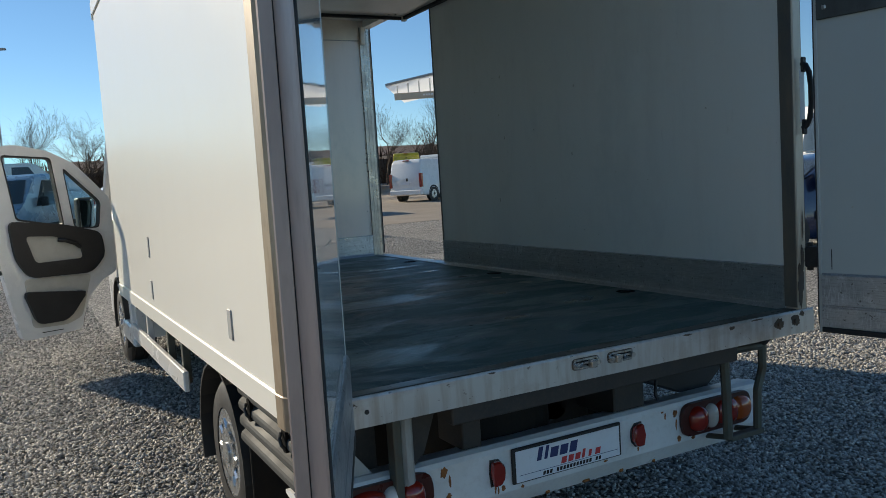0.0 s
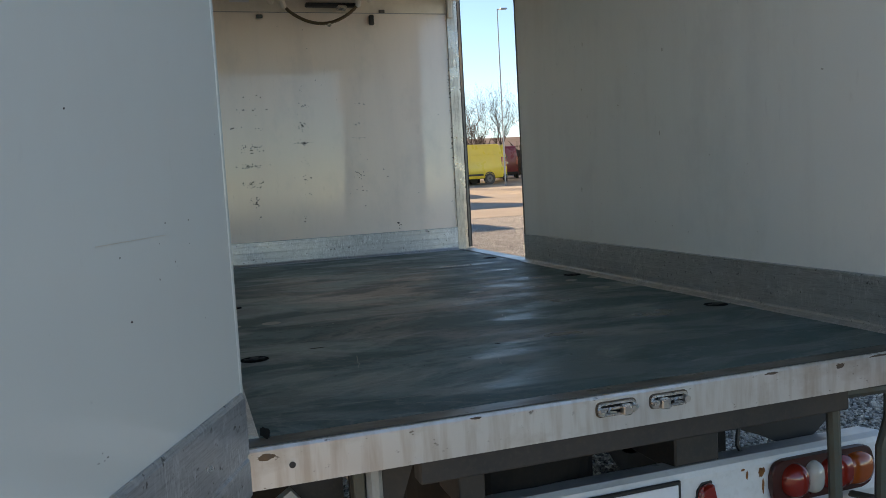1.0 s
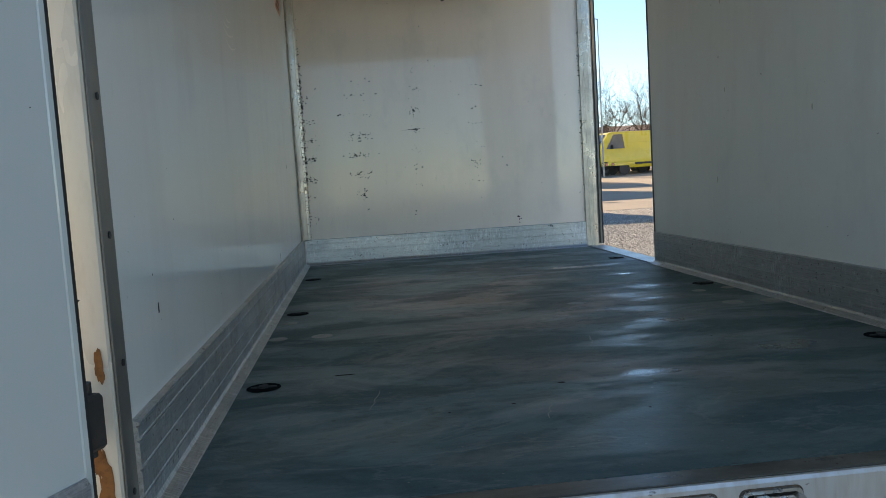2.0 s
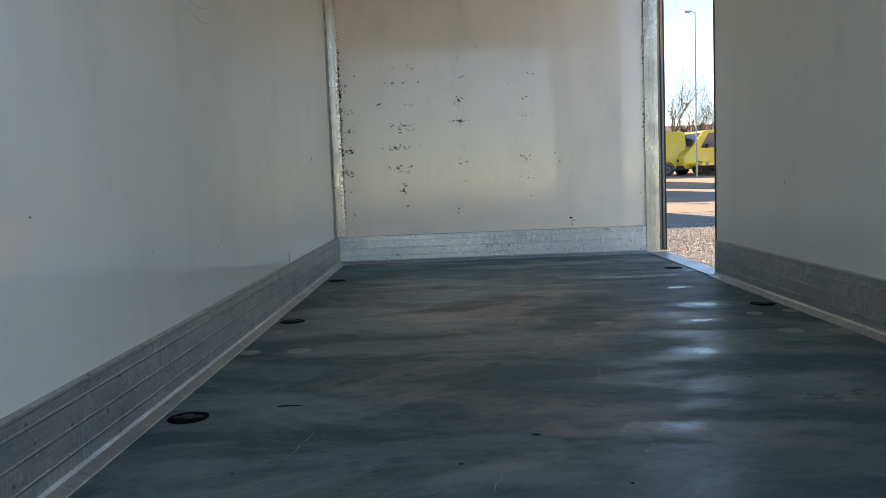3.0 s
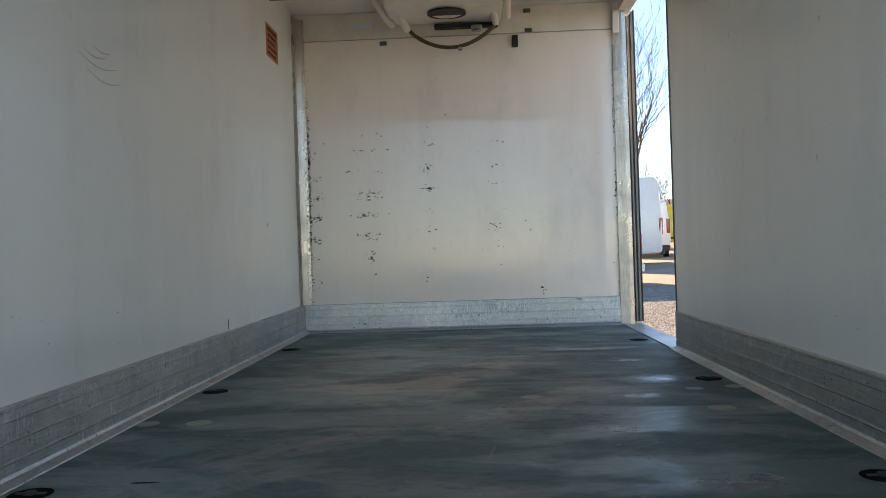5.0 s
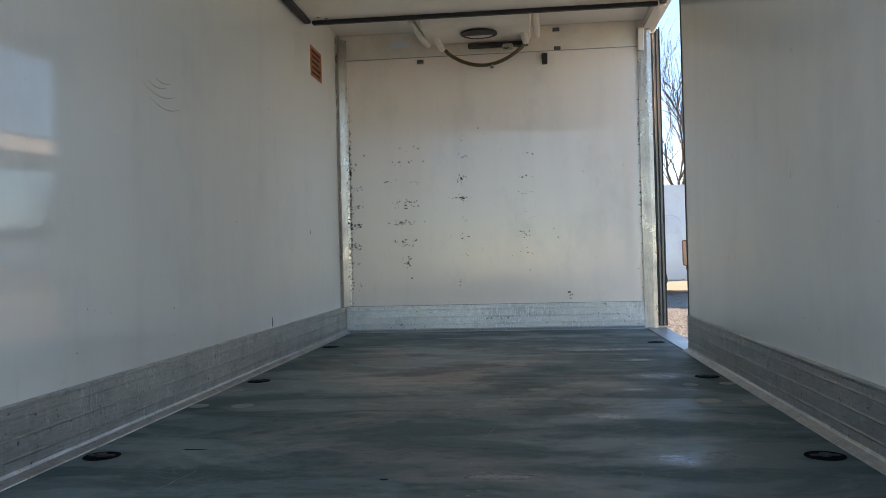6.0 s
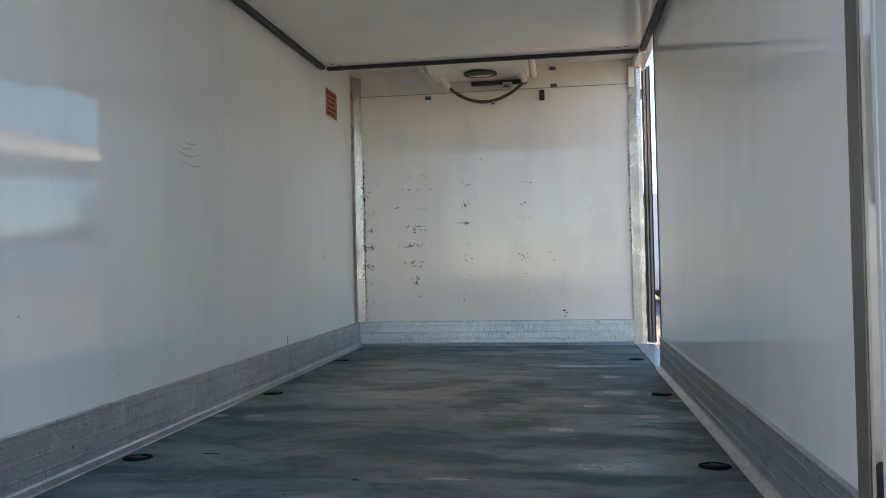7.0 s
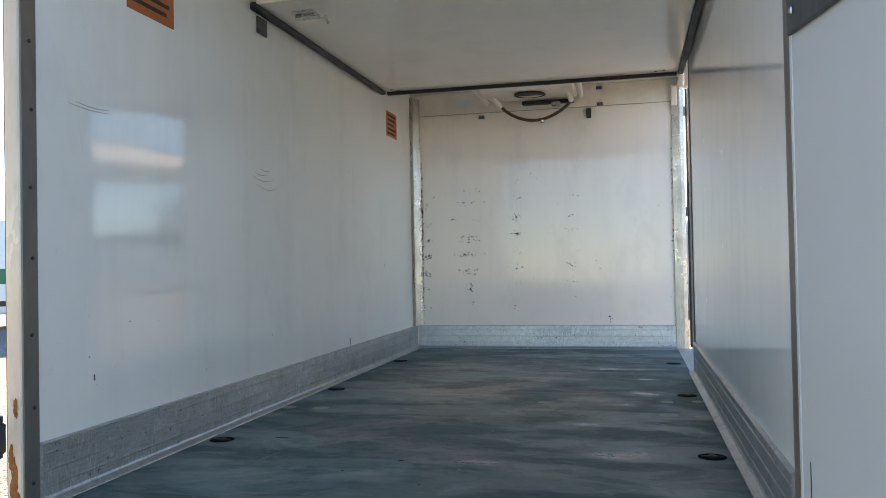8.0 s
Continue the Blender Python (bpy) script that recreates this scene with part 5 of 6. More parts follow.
part("front_mudguard", arch(1.82, 2.06, 5.36, 0.46, 0.41, 0.02, radians(-10), radians(200)), PLASTIC, truck)

# the open cab door
dd = Vector((-0.9438, -0.3304, 0))
dn = Vector((0.3304, -0.9438, 0))
CD = Matrix(((dd.x, dn.x, 0, 0.03), (dd.y, dn.y, 0, 5.5), (0, 0, 1, 0), (0, 0, 0, 1)))
outline = rounded([(0.0, 0.94), (0.136, 0.88), (0.265, 0.747), (0.331, 0.602), (0.36, 0.467), (0.856, 0.446), (0.917, 0.758), (0.988, 1.199), (0.996, 1.866), (0.97, 2.077), (0.76, 2.087), (0.505, 2.033), (0.29, 1.921), (0.0, 1.6)], 0.05)
glass_hole = rounded([(0.886, 2.006), (0.488, 1.976), (0.426, 1.375), (0.817, 1.46)], 0.035)
quarter_hole = rounded([(0.397, 1.892), (0.091, 1.575), (0.124, 1.343), (0.343, 1.356)], 0.04)
cab_door = part("cab_door", plate_with_holes(outline, [glass_hole, quarter_hole], -0.085, 0.0), WHITE_PAINT, truck, "white cab door standing open, dark trim inside", CD, True)


def shrunk(ring, k):
    cu, cv = sum(q[0] for q in ring) / len(ring), sum(q[1] for q in ring) / len(ring)
    return [(cu + k * (u - cu), cv + k * (v - cv)) for u, v in ring]


for hole in (glass_hole, quarter_hole):
    part("window_seal", plate_with_holes(shrunk(hole, 1.0), [shrunk(hole, 0.95)], -0.06, 0.006), RUBBER, cab_door, "black window seal", CD)
    pane = part("window_pane", prism(shrunk(hole, 0.999), -0.045, -0.041, "y"), GLASS, cab_door, "teal-tinted side window", CD)
    pane.visible_shadow = False
armrest = rounded([(0.891, 1.459), (0.447, 1.4), (0.128, 1.308), (0.108, 1.097), (0.241, 0.956), (0.769, 0.969), (0.864, 1.139)], 0.07)
trim_hole = rounded([(0.773, 1.324), (0.522, 1.302), (0.323, 1.208), (0.302, 1.092), (0.709, 1.091)], 0.04)
part("door_trim", plate_with_holes(armrest, [trim_hole], 0.001, 0.045), PLASTIC, cab_door, "black door trim with armrest", CD, True)
part("trim_insert", prism(trim_hole, 0.001, 0.018, "y"), BEIGE, cab_door, "pale fabric insert", CD)
part("pull_handle", tube([(0.505, 0.03, 1.271), (0.455, 0.06, 1.262), (0.372, 0.06, 1.228), (0.323, 0.03, 1.193)], 0.018, 8), PLASTIC, cab_door, "", CD)
part("lower_trim", prism(rounded([(0.804, 0.962), (0.241, 0.946), (0.355, 0.58), (0.488, 0.531), (0.769, 0.541)], 0.04), 0.001, 0.012, "y"), BEIGE, cab_door, "", CD)
part("door_pocket", prism(rounded([(0.834, 0.862), (0.298, 0.802), (0.488, 0.572), (0.743, 0.573)], 0.05), 0.0125, 0.06, "y", 0.012), PLASTIC, cab_door, "black door pocket", CD)
part("pocket_stain", box(0.52, 0.70, 0.0005, 0.0012, 0.490, 0.497), PLASTIC, cab_door, "", CD)
for z in (1.09, 1.02):
    part("door_catch", box(0.962, 0.982, -0.05, -0.01, z, z + 0.035, 0.004), CHASSIS, cab_door, "", CD)
mirror = part("door_mirror", box(0.095, 0.241, -0.22, -0.12, 1.298, 1.621, 0.03, 3), PLASTIC, cab_door, "black door mirror", CD)
part("mirror_glass", box(0.108, 0.229, -0.1195, -0.115, 1.323, 1.60, 0.001), MIRROR, mirror, "", CD)

# plain fittings on the outer side panel
for y0, z0, h in ((2.56, 1.235, 0.12), (2.57, 0.99, 0.11), (0.67, 1.03, 0.115)):
    part("side_bracket", box(-0.094, -0.0885, y0, y0 + (0.035 if y0 > 1 else 0.055), z0, z0 + h, 0.002), GREY_PLASTIC, left_wall)


# ---- parked vehicles ----
STYLES = {
    # side outline from tail to nose: (along, up), then belt height, wheelbase ends
    "panel_van": (5.6, 2.02, [(-2.8, 0.42), (-2.80, 1.3), (-2.72, 2.30), (-2.55, 2.44), (1.25, 2.46), (1.55, 2.38), (2.25, 1.52), (2.62, 1.28), (2.78, 0.95), (2.78, 0.45), (2.6, 0.34), (-2.7, 0.34)], 1.45, (-1.75, 1.85), 0.33),
    "compact_van": (4.4, 1.80, [(-2.15, 0.40), (-2.17, 1.0), (-2.08, 1.72), (-1.95, 1.84), (0.65, 1.86), (0.95, 1.76), (1.45, 1.12), (2.05, 0.96), (2.2, 0.72), (2.2, 0.36), (2.05, 0.27), (-2.05, 0.27)], 1.05, (-1.35, 1.38), 0.30),
    "tall_van": (6.0, 2.1, [(-3.0, 0.45), (-3.0, 1.4), (-2.95, 2.95), (-2.80, 3.10), (1.0, 3.10), (1.3, 2.60), (2.35, 1.52), (2.72, 1.28), (2.95, 0.95), (2.95, 0.45), (2.7, 0.36), (-2.9, 0.36)], 1.45, (-1.8, 1.95), 0.34),
    "hatchback": (4.2, 1.76, [(-2.05, 0.40), (-2.08, 0.88), (-1.85, 1.10), (-1.45, 1.44), (-1.1, 1.50), (0.15, 1.50), (0.55, 1.40), (1.15, 0.98), (1.95, 0.84), (2.10, 0.62), (2.10, 0.34), (1.95, 0.22), (-1.95, 0.22)], 0.95, (-1.25, 1.32), 0.30),
}


def vehicle(name, style, place, heading, paint, label, category, group="", roof_bar=False):
    """A parked vehicle: shaped body with tumblehome, dark glazing, lamps, bumpers and wheels, nose along heading."""
    length, width, outline, belt, axles, wheel_r = STYLES[style]
    root = thing(name, (0, 0, 0), label, category, group)
    w = width / 2

    def inset(z):
        return w * (1 - 0.15 * max(0.0, (z - belt)) / max(0.4, outline[3][1] - belt)) if z > belt else w
    bm = bmesh.new()
    sides = []
    for s in (-1, 1):
        sides.append([bm.verts.new((s * inset(z), y, z)) for y, z in outline])
    bm.faces.new(sides[0])
    bm.faces.new(sides[1][::-1])
    n = len(outline)
    for k in range(n):
        j = (k + 1) % n
        bm.faces.new((sides[0][j], sides[0][k], sides[1][k], sides[1][j]))
    bmesh.ops.bevel(bm, geom=list(bm.edges), offset=0.11, segments=3, affect="EDGES", profile=0.55, clamp_overlap=True)
    body = part("body", bm, paint, root, "", None, True)
    top = max(z for _, z in outline)
    tail = outline[1][0]
    # windscreen
    for k in range(3, n - 4):
        (y0, z0), (y1, z1) = outline[k], outline[k + 1]
        if y0 > 0.1 and z0 - z1 > 0.35:
            bm = bmesh.new()
            m0, m1 = 0.08, 0.94
            p = [(y0 + (y1 - y0) * m, z0 + (z1 - z0) * m) for m in (m0, m1)]
            off = Vector((0, z0 - z1, y1 - y0)).normalized() * 0.02
            vs = []
            for y, z in p:
                for s in (-1, 1):
                    vs.append(bm.verts.new(Vector((s * (inset(z) - 0.10), y, z)) + off))
            bm.faces.new((vs[0], vs[1], vs[3], vs[2]))
            bmesh.ops.solidify(bm, geom=list(bm.faces), thickness=0.012)
            part("windscreen", bm, DARK_GLASS, root)
    for s in (-1, 1):
        # side glazing of the cab and, on cars, the rear
        spans = {"panel_van": [(0.55, 1.75)], "tall_van": [(0.9, 1.9)], "compact_van": [(-0.10, 1.05)], "hatchback": [(-1.25, -0.25), (-0.18, 0.75)]}[style]
        for y0, y1 in spans:
            z0, z1 = belt + 0.03, top - 0.16
            front = y1 - (0.55 if y1 > 0.5 else 0.1)
            back = y0 + (0.35 if style == "hatchback" and y0 < -1 else 0.05)
            bm = bmesh.new()
            ring = [bm.verts.new((s * (inset(z) + 0.006), y, z)) for y, z in ((y0, z0), (y1, z0), (front, z1), (back, z1))]
            bm.faces.new(ring)
            bmesh.ops.solidify(bm, geom=list(bm.faces), thickness=0.01)
            part("side_window", bm, DARK_GLASS, root)
        part("rubbing_strip", box(*sorted((s * (w - 0.005), s * (w + 0.02))), axles[0] + 0.45, axles[1] - 0.45, 0.52, 0.64, 0.008), PLASTIC, root)
        if style != "hatchback":
            part("panel_line", box(*sorted((s * (inset(belt + 0.35) - 0.008), s * (inset(belt + 0.35) + 0.008))), -2.0 if style != "panel_van" else -2.45, 0.3, belt + 0.34, belt + 0.36), paint, root)
        part("tail_lamp", box(*sorted((s * (w - 0.16), s * (w - 0.01))), tail - 0.035, tail + 0.10, belt - 0.42, belt + 0.18, 0.02), RED_LENS, root)
        part("headlamp", box(*sorted((s * (w - 0.36), s * (w - 0.07))), outline[-4][0] - 0.30, outline[-4][0] + 0.004, outline[-4][1] - 0.06, outline[-4][1] + 0.08, 0.05, 2), CLEAR_LENS, root)
        mirror_y = 1.35 if style == "panel_van" else 0.75
        part("door_mirror", box(*sorted((s * (w - 0.02), s * (w + 0.18))), mirror_y, mirror_y + 0.10, belt + 0.02, belt + 0.25, 0.03), PLASTIC, root)
        for y in axles:
            bm = bmesh.new()
            add_disc(bm, (s * (w - 0.20), y, wheel_r), (s, 0, 0), wheel_r, 0.21, 24)
            bmesh.ops.bevel(bm, geom=[e for e in bm.edges if len(e.link_faces) == 2 and e.calc_face_angle(0) > 1.0], offset=0.03, segments=2, affect="EDGES")
            wheel = part("wheel", bm, RUBBER, root, "", None, True)
            part("wheel_trim", disc((s * (w + 0.004), y, wheel_r), (s, 0, 0), wheel_r * 0.62, 0.012, 20, wheel_r * 0.2), HUBCAP if paint is not YELLOW else STEEL, wheel)
            part("wheel_arch", disc((s * (w - 0.012), y, wheel_r + 0.02), (s, 0, 0), wheel_r * 1.22, 0.014, 24, wheel_r * 1.02), PLASTIC, root)
    part("rear_bumper", box(-w + 0.04, w - 0.04, tail - 0.09, tail + 0.08, 0.30, 0.52, 0.03), paint if style == "compact_van" else PLASTIC, root)
    front_y = outline[-4][0]
    part("front_bumper", box(-w + 0.05, w - 0.05, front_y - 0.08, front_y + 0.07, 0.28, 0.55, 0.03), PLASTIC, root)
    part("grille", box(-w * 0.45, w * 0.45, front_y - 0.03, front_y + 0.025, outline[-4][1] - 0.20, outline[-4][1] - 0.05, 0.01), PLASTIC, root)
    part("number_plate", box(-0.26, 0.26, front_y + 0.071, front_y + 0.08, 0.38, 0.49), PLATE, root)
    part("number_plate", box(-0.26, 0.26, tail - 0.048 if style == "hatchback" else tail - 0.02, tail - 0.004, belt - 0.30, belt - 0.19), PLATE, root)
    if style != "hatchback":
        if style != "compact_van":
            part("door_gap", box(-0.012, 0.012, tail - 0.012, tail + 0.06, 0.56, top - 0.22), PLASTIC, root)
        part("door_handle", box(0.05, 0.13, tail - 0.03, tail + 0.01, belt - 0.15, belt - 0.02, 0.01), PLASTIC, root)
        part("brake_light", box(-0.16, 0.16, tail + 0.06, tail + 0.16, top - 0.09, top - 0.05, 0.01), RED_LENS, root)
    else:
        part("rear_window", prism([(-1.80, 1.12), (-1.78, 1.14), (-1.46, 1.42), (-1.50, 1.42)], -w * 0.75, w * 0.75, "x"), DARK_GLASS, root)
    if roof_bar:
        part("roof_unit", box(-0.6, 0.6, -0.2, 0.8, top - 0.01, top + 0.16, 0.05), paint, root)
    turn = math.degrees(math.atan2(heading[1], heading[0])) - 90
    root.matrix_basis = pose(place[0], place[1], ground_z(place[1]) + (0.013 if place[1] > 18 else 0.0), math.degrees(math.atan(SLOPE)) * (heading[1] / math.hypot(*heading)), 0, turn)
    return root


vehicle("compact_van", "compact_van", (16.35, 30.0), (0.89, 0.45), WHITE_PAINT, "small white delivery van parked on the apron, tail towards the truck", "van", "", True)
vehicle("panel_van", "panel_van", (8.7, 35.8), (0.12, 0.99), WHITE_PAINT, "large white panel van seen from behind on the apron", "van")
vehicle("panel_van", "panel_van", (11.5, 45.4), (-0.95, 0.2), YELLOW, "yellow panel van parked across the far side of the yard", "van", "yellow vans")
vehicle("panel_van", "panel_van", (16.0, 48.2), (-0.85, -0.35), YELLOW, "yellow panel van facing the yard beside another yellow one", "van", "yellow vans")
vehicle("panel_van", "panel_van", (16.2, 44.8), (-0.93, -0.2), YELLOW, "yellow panel van, tail towards the lamp post", "van", "yellow vans")
vehicle("panel_van", "panel_van", (20.3, 49.4), (0.36, 0.93), YELLOW, "yellow panel van with its closed tail doors to the yard", "van", "yellow vans")
vehicle("panel_van", "panel_van", (24.8, 50.0), (0.45, 0.89), YELLOW, "yellow panel van in the far row", "van", "yellow vans")
vehicle("panel_van", "panel_van", (24.0, 56.0), (0.36, 0.93), MAROON, "dark red panel van in the far row behind yellow ones", "van")
# unseen van, added as a bright patch for the left wall's reflection
vehicle("compact_van", "compact_van", (22.6, 32.6), (0.85, -0.53), WHITE_PAINT, "white delivery van added under the canopy to brighten a reflection", "van")
vehicle("compact_van", "compact_van", (-2.75, 25.3), (-0.45, -0.89), SILVER, "blue-silver compact van parked nose to the yard", "van", "cars along the fence")
vehicle("hatchback", "hatchback", (-4.9, 25.0), (-0.40, -0.92), SILVER, "silver hatchback parked nose to the yard", "car", "cars along the fence")
vehicle("compact_van", "compact_van", (-0.45, 20.6), (-0.50, -0.87), SILVER, "pale blue-silver van behind the open cab door", "van", "cars along the fence")
vehicle("compact_van", "compact_van", (2.85, 18.85), (-1.0, 0.02), WHITE_PAINT, "white compact van parked across in front of the truck", "van")
# added caster, nearly all hidden, for a shadow band on the apron
vehicle("tall_van", "tall_van", (4.85, 28.9), (-1.0, 0.02), WHITE_PAINT, "tall white van added across the apron to cast its shadow band", "van")
parked = vehicle("panel_van", "panel_van", (-12.0, 14.4), (0.70, 0.71), WHITE_PAINT, "white panel van with a green side print on the gravel", "van")
side_print = new("side_print", to_mesh("side_print", box(1.012, 1.02, -2.2, 0.3, 1.02, 1.36), GREEN))
side_print.parent = parked
vehicle("panel_van", "panel_van", (-1.2, 35.0), (1.0, 0.05), WHITE_PAINT, "white van standing beyond the parked cars", "van")
vehicle("hatchback", "hatchback", (10.6, 5.9), (-0.9, 0.3), NAVY, "dark blue hatchback beside the truck's shaded side", "car")
vehicle("panel_van", "panel_van", (15.5, 9.5), (-0.3, -0.95), WHITE_PAINT, "white panel van parked across the gravel", "van")


def flatbed(x, y, length, turn):
    """A low yellow deck on a black axle, with red lamps along its edge."""
    root = thing("flatbed_trailer", (0, 0, 0), "low yellow flatbed trailer behind a yellow van", "trailer")
    deck = part("deck", box(-length / 2, length / 2, -1.0, 1.0, 0.52, 0.66, 0.02), YELLOW, root)
    part("deck_rail", box(-length / 2, length / 2, -1.03, -1.001, 0.60, 0.72, 0.01), YELLOW, deck)
    part("under_beam", box(-length / 2 + 0.2, length / 2 - 0.2, -0.5, 0.5, 0.36, 0.519, 0.02), CHASSIS, root)
    for u in (-length / 2 + 0.12, -length / 2 + 0.5):
        part("red_lamp", box(u, u + 0.16, -1.06, -1.031, 0.54, 0.70, 0.01), RED_LENS, deck)
    for side in (-1, 1):
        part("wheel", disc((length * 0.18, side * 0.80, 0.31), (0, side, 0), 0.31, 0.18, 22), RUBBER, root, "", None, True)
    root.matrix_basis = pose(x, y, ground_z(y) + 0.013, 0, 0, turn)


flatbed(14.95, 43.3, 1.9, 4)


# ---- bare trees, hedge, poles, buildings ----
def tree_mesh(seed, height, spread):
    """A bare tree: tapered trunk, limbs and many fine twigs as three-sided tubes."""
    rnd = random.Random(seed)
    verts, faces = [], []

    def limb(p, d, length, radius, depth):
        steps = 4 if depth < 3 else 2
        first, side = None, d.orthogonal().normalized()
        sides = 6 if depth == 0 else (4 if depth == 1 else 3)
        for i in range(steps + 1):
            r = radius * (1 - 0.55 * i / steps)
            u = d.cross(side).normalized()
            base = len(verts)
            for k in range(sides):
                a = 2 * math.pi * k / sides
                verts.append(p + r * (side * math.cos(a) + u * math.sin(a)))
            if first is not None:
                for k in range(sides):
                    faces.append((first + k, first + (k + 1) % sides, base + (k + 1) % sides, base + k))
            first = base
            if i == steps:
                break
            bend = 0.10 if depth == 0 else 0.22
            d = (d + Vector((rnd.gauss(0, bend), rnd.gauss(0, bend), rnd.gauss(0.05, bend * 0.6)))).normalized()
            side = (side - d * side.dot(d)).normalized()
            p = p + d * length / steps
            if depth < 4 and (i >= 1 or depth > 0):
                for _ in range((2, 2, 2, 2)[min(depth, 3)]):
                    if rnd.random() < (0.97, 0.9, 0.85, 0.72)[depth]:
                        out = d.orthogonal().normalized()
                        out.rotate(Matrix.Rotation(rnd.uniform(0, 6.28), 3, d))
                        nd = (d * rnd.uniform(0.6, 1.0) + out * rnd.uniform(0.5, 0.9) * spread + Vector((0, 0, 0.25))).normalized()
                        limb(p, nd, length * rnd.uniform(0.50, 0.72), max(0.0085, r * rnd.uniform(0.42, 0.6)), depth + 1)
    limb(Vector((0, 0, 0)), Vector((0, 0, 1)), height * 0.66, height * 0.019, 0)
    me = bpy.data.meshes.new("branches")
    me.from_pydata([tuple(v) for v in verts], [], faces)
    me.materials.append(BARK)
    return me


TREES = [tree_mesh(11, 8.0, 0.9), tree_mesh(23, 9.5, 0.7), tree_mesh(37, 7.0, 1.1), tree_mesh(41, 10.0, 0.55)]


def tree(k, x, y, size, turn):
    root = thing("bare_tree", (0, 0, 0), "leafless tree with fine bare twigs", "tree", "bare trees")
    part("trunk", TREES[k], BARK, root)
    root.matrix_basis = pose(x, y, ground_z(y) - 0.05, 0, 0, turn) @ Matrix.Scale(size, 4)


# trees beyond the parked cars
for k, x, y, size, turn in ((0, 0.9, 50, 0.95, 20), (2, 3.7, 51, 1.0, 80), (1, -3.5, 56, 0.85, 140), (2, -8.5, 52, 1.0, 200), (0, 7.5, 58, 0.9, 260), (3, 10.0, 46, 1.0, 10), (2, -14, 55, 1.0, 45), (2, -4.4, 47, 0.85, 66), (0, -7.2, 49, 0.8, 10), (0, -20, 57, 1.1, 160)):
    tree(k, x, y, size * (1.0 if k == 3 else 0.62), turn)

# trees beyond the yellow vans and the canopy
for k, x, y, size, turn in ((1, 31.4, 60, 1.0, 15), (0, 28.2, 61, 1.05, 100), (2, 34.5, 63, 1.1, 190), (3, 25.2, 60, 0.85, 33), (1, 22.4, 59, 0.9, 300), (0, 24.8, 62, 1.0, 250), (2, 18.9, 60, 1.05, 140), (1, 20.8, 62, 0.85, 70), (0, 15.4, 60, 1.0, 210), (1, 13.2, 61, 0.9, 320), (3, 38.5, 62, 0.9, 120), (1, 17.3, 60, 0.95, 5), (2, 33.0, 60, 0.8, 300), (0, 29.8, 58, 0.75, 77), (1, 43, 66, 1.0, 222)):
    tree(k, x, y, size * 0.64, turn)


def hedge():
    """A long strip of bare brush along the edge of the yard: many crossed twigs."""
    rnd = random.Random(5)
    verts, faces = [], []
    for _ in range(9000):
        x = rnd.uniform(-45, 70)
        y = 66 + rnd.gauss(0, 1.5)
        h = 2.0 + 0.9 * math.sin(x * 0.35) + 0.5 * math.sin(x * 1.3) + rnd.uniform(-0.3, 0.6) + (1.1 if x > 30 else 0.0)
        z = ground_z(y) + rnd.uniform(0, max(0.3, h - 0.6))
        tip = Vector((rnd.gauss(0, 0.5), rnd.gauss(0, 0.4), rnd.uniform(0.4, 1.2)))
        p, w = Vector((x, y, z)), Vector((rnd.uniform(0.03, 0.09), rnd.uniform(-0.05, 0.05), 0))
        i = len(verts)
        verts += [tuple(p - w), tuple(p + w), tuple(p + tip + w * 0.3), tuple(p + tip - w * 0.3)]
        faces.append((i, i + 1, i + 2, i + 3))
    me = bpy.data.meshes.new("hedge")
    me.from_pydata(verts, [], faces)
    me.materials.append(HEDGE)
    return me


whole("hedge", hedge(), HEDGE, "long strip of brown leafless brush behind the yard", "hedge", "stuff")

bank = prism([(67.5, ground_z(67.5) - 0.5), (69.0, ground_z(69) + 2.3), (74.0, ground_z(74) + 2.7), (84.0, ground_z(84) - 0.5)], -70, 95, "x")
whole("earth_bank", bank, HEDGE, "low brown bank behind the brush", "bank", "structure")


def lamp_post(x, y, height, arm):
    root = thing("lamp_post", (x, y, ground_z(y)), "tall thin grey lamp post with one small lamp", "lamp post", "lamp posts")
    z = ground_z(y)
    part("pole", tube([(x, y, z), (x, y, z + height * 0.5), (x, y, z + height)], [0.05, 0.036, 0.025], 10), POLE, root, "", None, True)
    part("arm", tube([(x, y, z + height - 0.03), (x + arm, y, z + height + 0.02)], 0.025, 8), POLE, root)
    part("lamp_head", prism([(x + arm - 0.05, z + height - 0.03), (x + arm + 0.35 * (1 if arm > 0 else -1), z + height + 0.0), (x + arm + 0.32 * (1 if arm > 0 else -1), z + height + 0.07), (x + arm, z + height + 0.06)], y - 0.1, y + 0.1, "y"), POLE, root)


lamp_post(-0.82, 36.0, 7.25, 0.2)
lamp_post(-2.45, 60.0, 6.5, 0.8)
lamp_post(13.4, 40.0, 8.3, -0.2)
lamp_post(17.4, 40.0, 9.8, 0.2)
lamp_post(14.9, 66.0, 8.0, 0.2)

fx, fy = -2.45, 30.0
banner = thing("banner_flag", (fx, fy, ground_z(fy)), "narrow red banner flag on a thin pole", "flag")
part("pole", tube([(fx, fy, ground_z(fy)), (fx, fy, 5.72)], 0.022, 8), POLE, banner)
bm = bmesh.new()
last = None
for k in range(15):
    z = 5.66 - 0.118 * k
    w = 0.33 if k < 9 else 0.33 - 0.030 * (k - 8)
    row = [bm.verts.new((fx - 0.02 - w * s + 0.03 * math.sin(k * 0.9) * s, fy + 0.06 * math.sin(3 * s + k * 0.7), z)) for s in (0.0, 0.33, 0.66, 1.0)]
    if last:
        for i in range(3):
            bm.faces.new((last[i], last[i + 1], row[i + 1], row[i]))
    last = row
